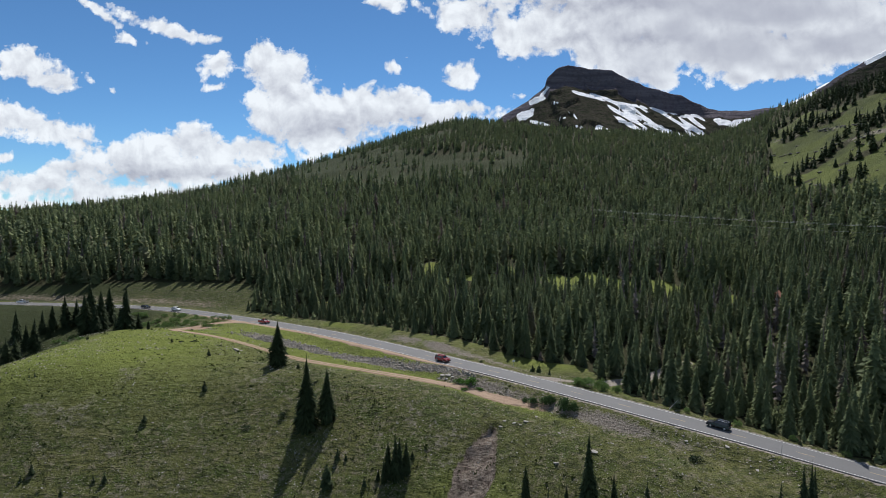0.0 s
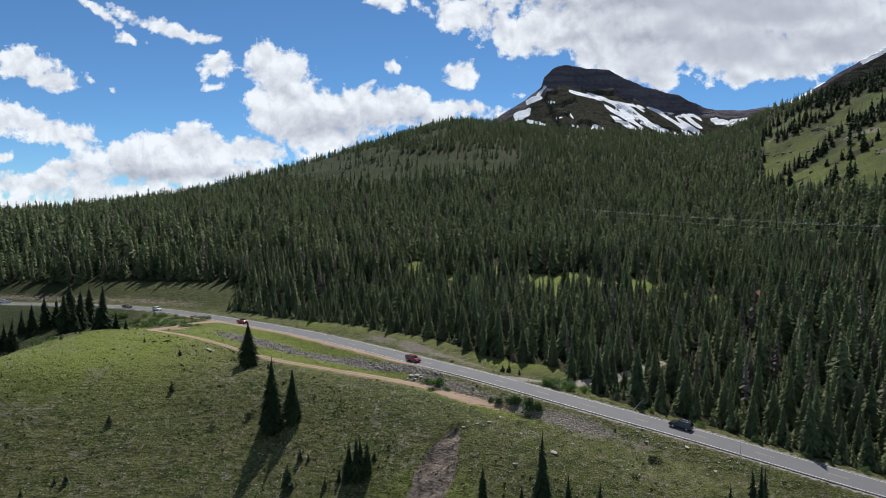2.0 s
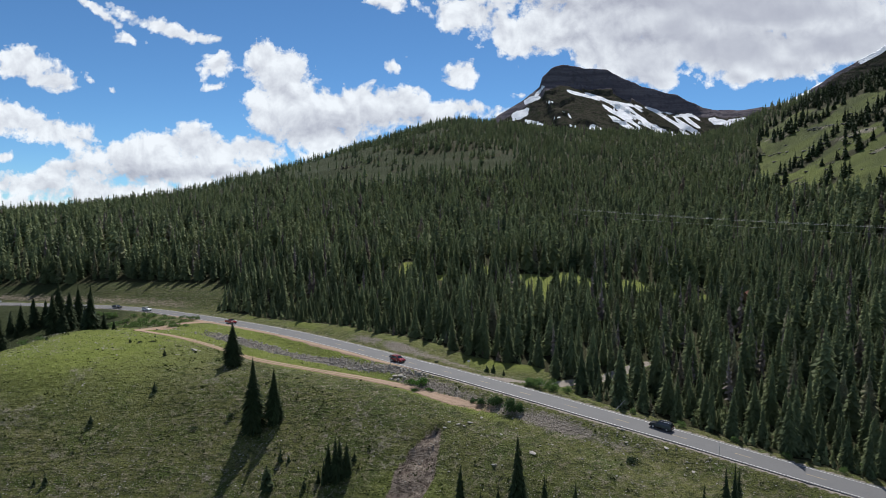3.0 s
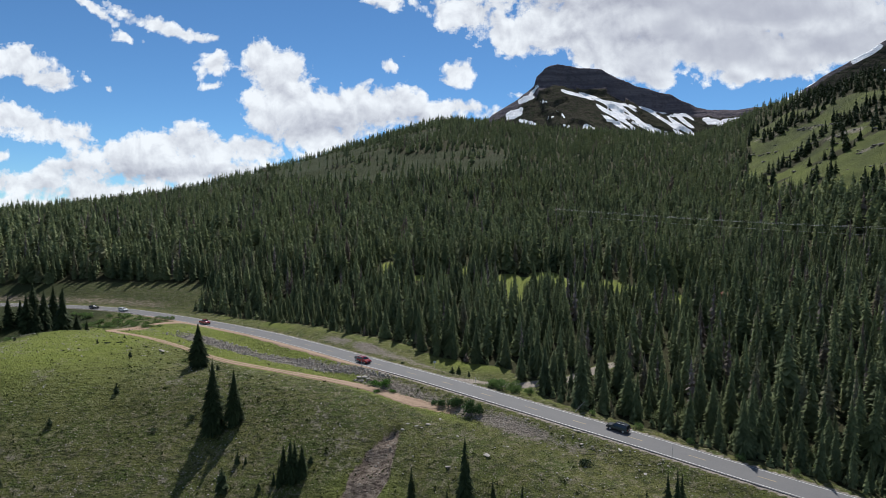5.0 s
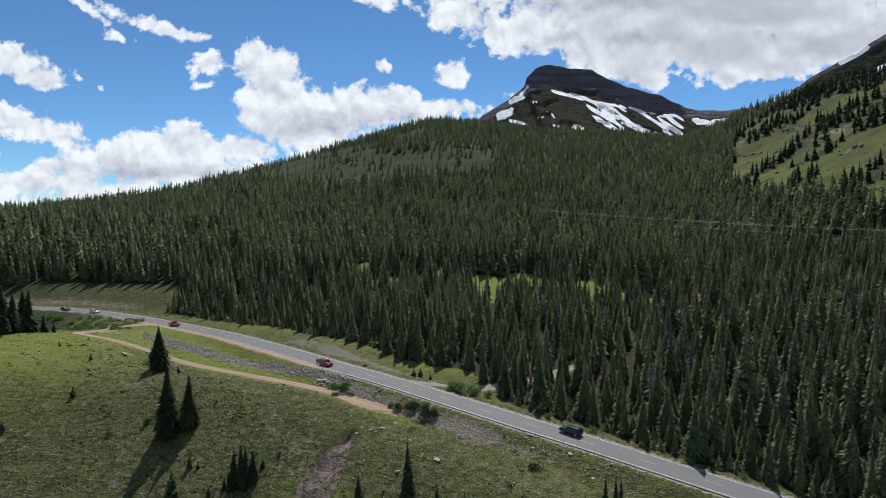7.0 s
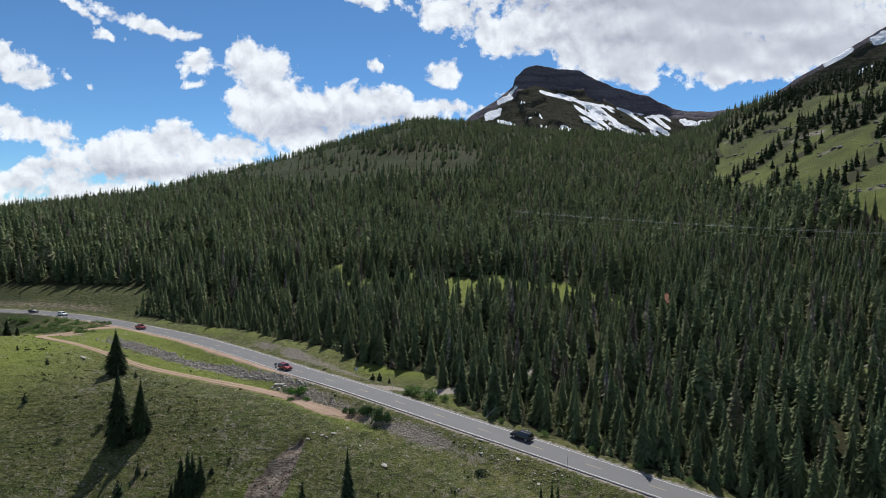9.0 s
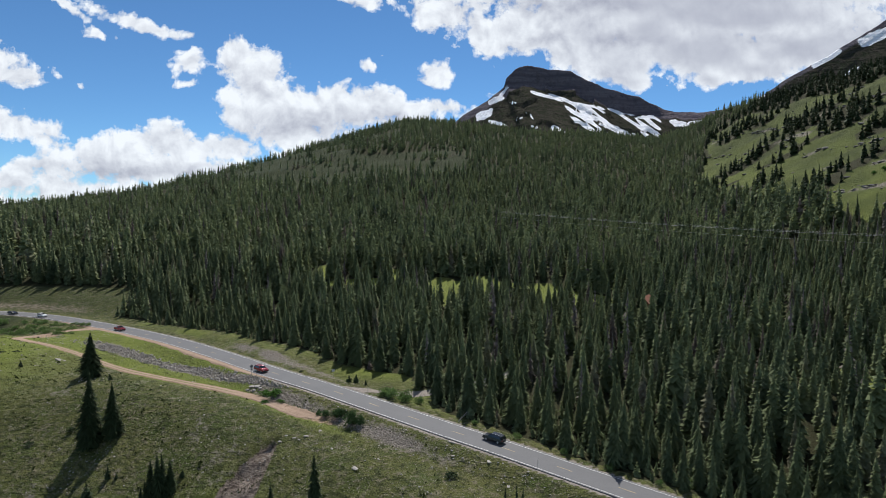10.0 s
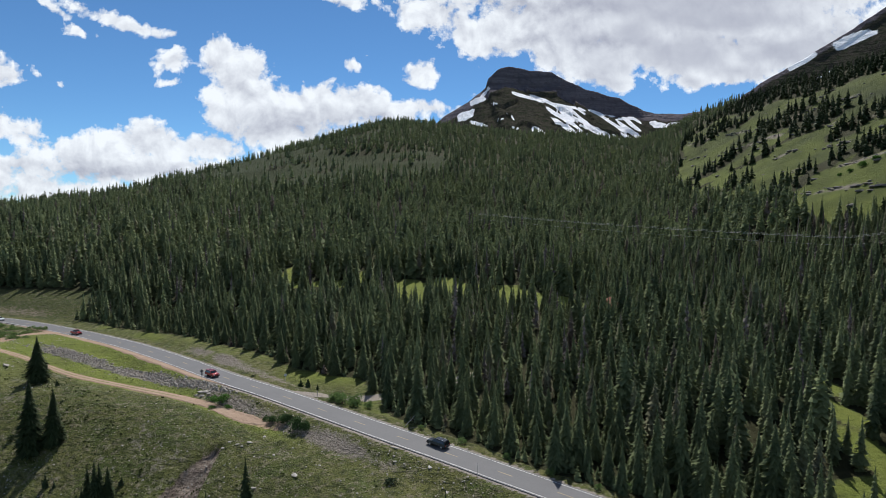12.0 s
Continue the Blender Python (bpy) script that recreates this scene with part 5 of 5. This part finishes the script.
def car(kind, paint, label):
    """A car facing +x, wheels on z = 0."""
    root = new("pickup_truck" if kind == "pickup" else "car")
    if kind == "pickup":
        body = [(-2.75, 0.42), (-2.78, 1.10), (-0.75, 1.12), (-0.62, 1.80), (0.55, 1.82), (1.15, 1.18), (2.50, 1.06), (2.68, 0.80), (2.68, 0.42)]
        side = [(-0.55, 1.20), (-0.48, 1.70), (0.48, 1.72), (0.95, 1.22)]
        front, rear, axle = ((1.13, 1.20), (0.60, 1.76)), ((-0.74, 1.22), (-0.64, 1.74)), (-1.75, 1.75)
    elif kind == "suv":
        body = [(-2.30, 0.40), (-2.36, 1.00), (-2.05, 1.66), (0.35, 1.72), (1.05, 1.12), (2.15, 1.00), (2.32, 0.75), (2.32, 0.40)]
        side = [(-2.00, 1.10), (-1.82, 1.58), (0.28, 1.62), (0.88, 1.14)]
        front, rear, axle = ((1.02, 1.16), (0.42, 1.67)), ((-2.31, 1.10), (-2.10, 1.58)), (-1.40, 1.42)
    else:
        body = [(-2.20, 0.36), (-2.25, 0.92), (-1.85, 1.38), (-0.60, 1.50), (0.25, 1.46), (1.00, 1.00), (2.05, 0.86), (2.22, 0.62), (2.22, 0.36)]
        side = [(-1.75, 1.00), (-1.45, 1.34), (0.18, 1.38), (0.80, 1.02)]
        front, rear, axle = ((0.96, 1.04), (0.32, 1.43)), ((-2.18, 1.00), (-1.90, 1.34)), (-1.35, 1.38)
    w = 1.88
    part("body", extrude_profile(body, w, 1.15 if kind != "sedan" else 1.02, 0.80, 0.06), paint, root)
    for s in (-1, 1):
        pts = [(x, s * (w / 2 * (0.985 if z < 1.25 else 0.83) + 0.012), z) for x, z in side]
        part("side_window", quad(pts if s < 0 else pts[::-1]), MAT_GLASS, root)
    for (x0, z0), (x1, z1), nm in ((*front, "windscreen"), (*rear, "rear_window")):
        k = 0.03 if nm == "windscreen" else -0.03
        pts = [(x0 + k, -0.78, z0 + 0.02), (x0 + k, 0.78, z0 + 0.02), (x1 + k, 0.66, z1 + 0.02), (x1 + k, -0.66, z1 + 0.02)]
        part(nm, quad(pts if nm == "windscreen" else pts[::-1]), MAT_GLASS, root)
    for ax in axle:
        for s in (-1, 1):
            bm = bmesh.new()
            bmesh.ops.create_cone(bm, cap_ends=True, segments=18, radius1=0.36, radius2=0.36, depth=0.24, matrix=Matrix.Translation((ax, s * 0.84, 0.36)) @ Matrix.Rotation(radians(90), 4, "X"))
            bmesh.ops.bevel(bm, geom=[e for e in bm.edges if len(e.link_faces) == 2 and e.calc_face_angle(0) > 1], offset=0.03, segments=1, affect="EDGES")
            tyre = part("tyre", bm, MAT_TYRE, root)
            bm = bmesh.new()
            bmesh.ops.create_cone(bm, cap_ends=True, segments=14, radius1=0.22, radius2=0.20, depth=0.05, matrix=Matrix.Translation((ax, s * 0.97, 0.36)) @ Matrix.Rotation(radians(90), 4, "X"))
            part("rim", bm, MAT_RIM, tyre)
    xf, xr = body[-1][0], body[0][0]
    for s in (-1, 1):
        part("headlight", box(0.06, 0.34, 0.14, (xf - 0.01, s * 0.66, 0.74), 0.02), MAT_LAMP, root)
        part("tail_light", box(0.06, 0.18, 0.26, (xr - 0.04, s * 0.80, 0.88), 0.02), MAT_TAIL, root)
        part("mirror", box(0.16, 0.20, 0.13, (0.72, s * 1.02, 1.12), 0.03), paint, root)
    part("front_bumper", box(0.16, 1.7, 0.22, (xf + 0.01, 0, 0.48), 0.05), MAT_TYRE, root)
    part("rear_bumper", box(0.16, 1.7, 0.20, (xr - 0.02, 0, 0.48), 0.05), MAT_TYRE, root)
    if kind == "suv":
        for s in (-1, 1):
            part("roof_rail", box(1.7, 0.05, 0.05, (-0.8, s * 0.62, 1.76), 0.015), MAT_RIM, root)
    if kind == "pickup":
        part("cargo_bed", box(1.75, 1.45, 0.03, (-1.75, 0, 1.125), 0.005), MAT_TYRE, root)
    return tagged(root, label, "car", "cars on the road")


def on_road(ob, x, y, lane, forward):
    """Stand a car in a lane: plus is the camera's side; forward runs along the road line."""
    d, idx, _ = nearest(ROAD_LINE, np.array([x]), np.array([y]))
    i = int(idx[0])
    tan = ROAD_LINE[i + 1] - ROAD_LINE[i - 1]
    tan = tan / np.linalg.norm(tan)
    along = (x - ROAD_LINE[i, 0]) * tan[0] + (y - ROAD_LINE[i, 1]) * tan[1]
    p = ROAD_LINE[i] + tan * along + lane * np.array([tan[1], -tan[0], 0]) + np.array([0, 0, 0.066])
    a = math.atan2(tan[1], tan[0]) + (0 if forward else math.pi)
    pitch = -math.asin(tan[2]) * (1 if forward else -1)
    ob.location = p
    ob.rotation_euler = (0, pitch, a)


on_road(car("suv", MAT_BLACKCAR, "black estate car driving on the road"), 58.3, 131.5, -1.7, False)
on_road(car("suv", MAT_REDCAR, "dark red off-road car driving downhill"), 0.2, 176.4, 1.7, True)
on_road(car("pickup", MAT_REDCAR, "red pickup truck driving on the road"), -72.0, 243.0, 1.75, True)
on_road(car("suv", MAT_WHITECAR, "silver off-road car driving on the road"), -118.2, 284.0, 1.75, True)
on_road(car("sedan", MAT_BLACKCAR, "black saloon car on the far bend"), -137.0, 290.0, 1.75, True)
on_road(car("pickup", MAT_WHITECAR, "white pickup truck on the distant road"), -206.0, 303.6, -1.75, False)

# ---------------------------------------------------------------- cabin, shed and power line


def gable_house(name, w, d, wall_h, roof_h, wall_mat, roof_mat, label):
    root = new(name)
    part("wall", box(w, d, wall_h, (0, 0, wall_h / 2)), wall_mat, root)
    for s in (-1, 1):
        part("gable", extrude_tri(w, roof_h, 0.2, (0, s * (d / 2 - 0.1), wall_h)), wall_mat, root)
        half = w / 2 + 0.5
        length = math.hypot(half, roof_h * half / (w / 2))
        bm = box(length, d + 1.0, 0.14)
        ang = math.atan2(roof_h, w / 2)
        bm.transform(Matrix.Translation((s * half / 2, 0, wall_h + roof_h - roof_h * half / (w / 2) / 2 + 0.08)) @ Matrix.Rotation(s * ang, 4, "Y"))
        part("roof", bm, roof_mat, root)
    for k in (-1, 1):
        win = part("window", box(0.9, 0.10, 1.0, (k * w * 0.25, -d / 2 - 0.02, wall_h * 0.55), 0.01), MAT_WHITE, root)
        part("pane", box(0.74, 0.04, 0.84, (k * w * 0.25, -d / 2 - 0.07, wall_h * 0.55)), MAT_GLASS, win)
    part("door", box(0.9, 0.08, 2.0, (0, -d / 2 - 0.02, 1.0), 0.01), MAT_BARK, root)
    return tagged(root, label, "house")


def extrude_tri(w, h, t, at):
    bm = bmesh.new()
    a = [bm.verts.new((x + at[0], at[1] - t / 2, z + at[2])) for x, z in ((-w / 2, 0), (w / 2, 0), (0, h))]
    b = [bm.verts.new((x + at[0], at[1] + t / 2, z + at[2])) for x, z in ((-w / 2, 0), (w / 2, 0), (0, h))]
    bm.faces.new(a)
    bm.faces.new(b[::-1])
    for i in range(3):
        bm.faces.new((a[(i + 1) % 3], a[i], b[i], b[(i + 1) % 3]))
    return bm


cabin = gable_house("cabin", 7.0, 8.5, 3.4, 3.6, MAT_LOG, MAT_ROOF, "brown wooden cabin with a rusty gable roof among spruces")
cabin.location = (134, 251, ground_z(134, 251))
cabin.rotation_euler = (0, 0, radians(-35))
shed = gable_house("shed", 3.0, 3.6, 2.3, 1.0, MAT_LOG, MAT_WHITE, "small shed with a white metal roof in the forest")
shed.location = (147, 252, ground_z(147, 252))
shed.rotation_euler = (0, 0, radians(55))


def wire(a, b, sag, parent):
    cu = bpy.data.curves.new("wire", "CURVE")
    cu.dimensions, cu.bevel_depth, cu.bevel_resolution = "3D", 0.024, 0
    s = cu.splines.new("POLY")
    s.points.add(20)
    for i in range(21):
        t = i / 20
        p = Vector(a).lerp(Vector(b), t)
        s.points[i].co = (p.x, p.y, p.z - 4 * sag * t * (1 - t), 1)
    cu.materials.append(MAT_WIRE)
    ob = new("wire", cu)
    tagged(ob, "thin grey overhead power wire above the forest", "power wire", "power line wires")
    return ob


def power_pole(x, y, top):
    root = new("power_pole")
    z = ground_z(x, y)
    part("pole", rod(0.2, top - z, (0, 0, 0), 10), MAT_BARK, root)
    part("crossarm", box(4.0, 0.14, 0.16, (0, 0, top - z - 0.7), 0.02), MAT_BARK, root)
    for o in (-1.8, 0, 1.8):
        part("insulator", rod(0.07, 0.3, (o, 0, top - z - 0.62), 8), MAT_STONE, root)
    root.location = (x, y, z)
    return tagged(root, "wooden power pole with a crossarm in the forest", "power pole", "power poles")


for x, y, top in ((95, 400, 46.5), (241, 264, 36.0), (285, 222, 48.0)):
    power_pole(x, y, top)
for o, lift in ((-1.8, -0.4), (0, 0.2), (1.8, -0.4), (0.3, -3.6)):
    wire((95 + o, 400 + o, 46.2 + lift), (241 + o, 264 + o, 35.7 + lift), 1.2, None)
    wire((241 + o, 264 + o, 35.7 + lift), (285 + o, 222 + o, 47.7 + lift), 1.0, None)

# ---------------------------------------------------------------- grass tufts and stones


def field_spots(n, seed, weight):
    rng = np.random.default_rng(seed)
    x, y = rng.uniform(-175, 110, n * 4), rng.uniform(86, 262, n * 4)
    d = nearest(ROAD_LINE, x, y)[0]
    dt = np.abs(nearest(TRACK_LINE, x, y)[0])
    ok = (d > 5.8) & (dt > 1.6) & (rng.random(len(x)) < weight(x, y, d)) & (x > -0.75 * y - 10)
    x, y = x[ok][:n], y[ok][:n]
    return x, y, height(x, y), rng


def tufts():
    x, y, z, rng = field_spots(36000, 21, lambda x, y, d: (0.35 + 0.6 * step01(vnoise(x, y, 5, 95, 3), -0.1, 0.4)) * (1 - 0.75 * step01(-x, 30, 80) * step01(y, 130, 190)) * (1 - 0.85 * (d < 26)))
    n = len(x)
    size = rng.uniform(0.12, 0.36, n) * (1 + 1.2 * (rng.random(n) < 0.06))
    v, f = [], []
    for k in range(4):
        a = rng.uniform(0, 6.28, n)
        w = size * rng.uniform(0.5, 1.0, n)
        ox, oy = size * rng.uniform(-0.5, 0.5, n), size * rng.uniform(-0.5, 0.5, n)
        p0 = np.stack([x + ox - w * np.cos(a) / 2, y + oy - w * np.sin(a) / 2, z - 0.08], -1)
        p1 = np.stack([x + ox + w * np.cos(a) / 2, y + oy + w * np.sin(a) / 2, z - 0.08], -1)
        p2 = np.stack([x + ox + 0.3 * size * np.cos(a + 1.5), y + oy + 0.3 * size * np.sin(a + 1.5), z + size * rng.uniform(0.3, 0.8, n)], -1)
        v.append(np.stack([p0, p1, p2], 1).reshape(-1, 3))
        f.append(np.arange(3 * n).reshape(n, 3) + 3 * n * k)
    ob = mesh_object("grass_tufts", np.concatenate(v), np.concatenate(f), MAT_TUFT)
    tagged(ob, "tufts of short olive green meadow grass", "grass", kind="stuff")


def stones():
    def weight(x, y, d):
        band = np.exp(-((d - 8.8) / 3.0) ** 2) * step01(x, 2, 16)
        patch = step01(vnoise(x, y, 16, 41, 4), 0.0, 0.45)
        return np.clip(0.05 + 0.55 * patch + 0.9 * band + 0.7 * scar(x, y), 0, 1)

    x, y, z, rng = field_spots(19000, 22, weight)
    n = len(x)
    r = 0.06 + 0.24 * rng.random(n) ** 4
    base = np.array([(1, 0, 0), (0, 1, 0), (-1, 0, 0), (0, -1, 0), (0, 0, 0.8), (0, 0, -0.8)], float)
    tri = np.array([(0, 1, 4), (1, 2, 4), (2, 3, 4), (3, 0, 4), (1, 0, 5), (2, 1, 5), (3, 2, 5), (0, 3, 5)])
    a = rng.uniform(0, 6.28, n)
    p = base[None] * rng.uniform(0.6, 1.4, (n, 6, 3)) * r[:, None, None]
    px = p[..., 0] * np.cos(a)[:, None] - p[..., 1] * np.sin(a)[:, None] + x[:, None]
    py = p[..., 0] * np.sin(a)[:, None] + p[..., 1] * np.cos(a)[:, None] + y[:, None]
    v = np.stack([px, py, p[..., 2] * 0.8 + z[:, None] + 0.2 * r[:, None]], -1).reshape(-1, 3)
    f = (tri[None] + (np.arange(n) * 6)[:, None, None]).reshape(-1, 3)
    ob = mesh_object("scattered_stones", v, f, MAT_STONE)
    tagged(ob, "small pale stones scattered over the meadow hill", "stones", kind="stuff")


def rubble():
    rng = np.random.default_rng(24)
    x, y = rng.uniform(-85, 30, 60000), rng.uniform(140, 260, 60000)
    ok = rng.random(len(x)) < rubble_band(x, y) ** 2
    x, y = x[ok][:3000], y[ok][:3000]
    n = len(x)
    z = height(x, y)
    r = 0.13 + 0.34 * rng.random(n) ** 3
    base = np.array([(1, 1, -0.6), (-1, 1, -0.6), (-1, -1, -0.6), (1, -1, -0.6), (0.7, 0.7, 0.6), (-0.7, 0.7, 0.6), (-0.7, -0.7, 0.6), (0.7, -0.7, 0.6)]) * 0.8
    quads = np.array([(4, 5, 6, 7), (0, 1, 5, 4), (1, 2, 6, 5), (2, 3, 7, 6), (3, 0, 4, 7)])
    p = base[None] * rng.uniform(0.65, 1.35, (n, 8, 3)) * r[:, None, None]
    a, tip = rng.uniform(0, 6.28, n)[:, None], rng.uniform(-0.5, 0.5, n)[:, None]
    px, pz = p[..., 0] * np.cos(tip) - p[..., 2] * np.sin(tip), p[..., 0] * np.sin(tip) + p[..., 2] * np.cos(tip)
    v = np.stack([px * np.cos(a) - p[..., 1] * np.sin(a) + x[:, None], px * np.sin(a) + p[..., 1] * np.cos(a) + y[:, None], pz + z[:, None] + 0.25 * r[:, None]], -1).reshape(-1, 3)
    f = (quads[None] + (np.arange(n) * 8)[:, None, None]).reshape(-1, 4)
    ob = mesh_object("rubble_stones", v, f, MAT_RUBBLE)
    tagged(ob, "strip of angular grey rubble stones below the road", "rubble", kind="stuff")


tufts()
stones()
rubble()


# ---------------------------------------------------------------- rock outcrops on the open hillside


def outcrops():
    rng = np.random.default_rng(31)
    x, y = rng.uniform(290, 620, 24000), rng.uniform(320, 860, 24000)
    ok = (forest(x, y) < 0.5) & (open_slope(x, y) > 0.5)
    x, y = x[ok], y[ok]
    ok = rng.random(len(x)) < 0.02 + 0.9 * ledge_band(x, y) ** 2
    x, y = x[ok][:620], y[ok][:620]
    z = height(x, y, False)
    v, f = [], []
    for i in range(len(x)):
        bm = stone_mesh(900 + i % 9, 0.55)
        s = float(0.6 + 4.2 * rng.random() ** 2.2)
        a = float(1.25 + rng.uniform(-0.4, 0.4))
        n0 = len(v)
        for vert in bm.verts:
            c = vert.co
            v.append((x[i] + s * 1.7 * (c.x * math.cos(a) - c.y * math.sin(a)), y[i] + s * (c.x * math.sin(a) + c.y * math.cos(a)), z[i] + s * c.z * 0.75))
        bm.verts.index_update()
        f.extend([tuple(n0 + q.index for q in fc.verts) for fc in bm.faces])
        bm.free()
    ob = mesh_object("rock_outcrops", v, f, MAT_ROCK)
    tagged(ob, "low grey rock outcrops on the green hillside", "rocks", kind="stuff")


outcrops()
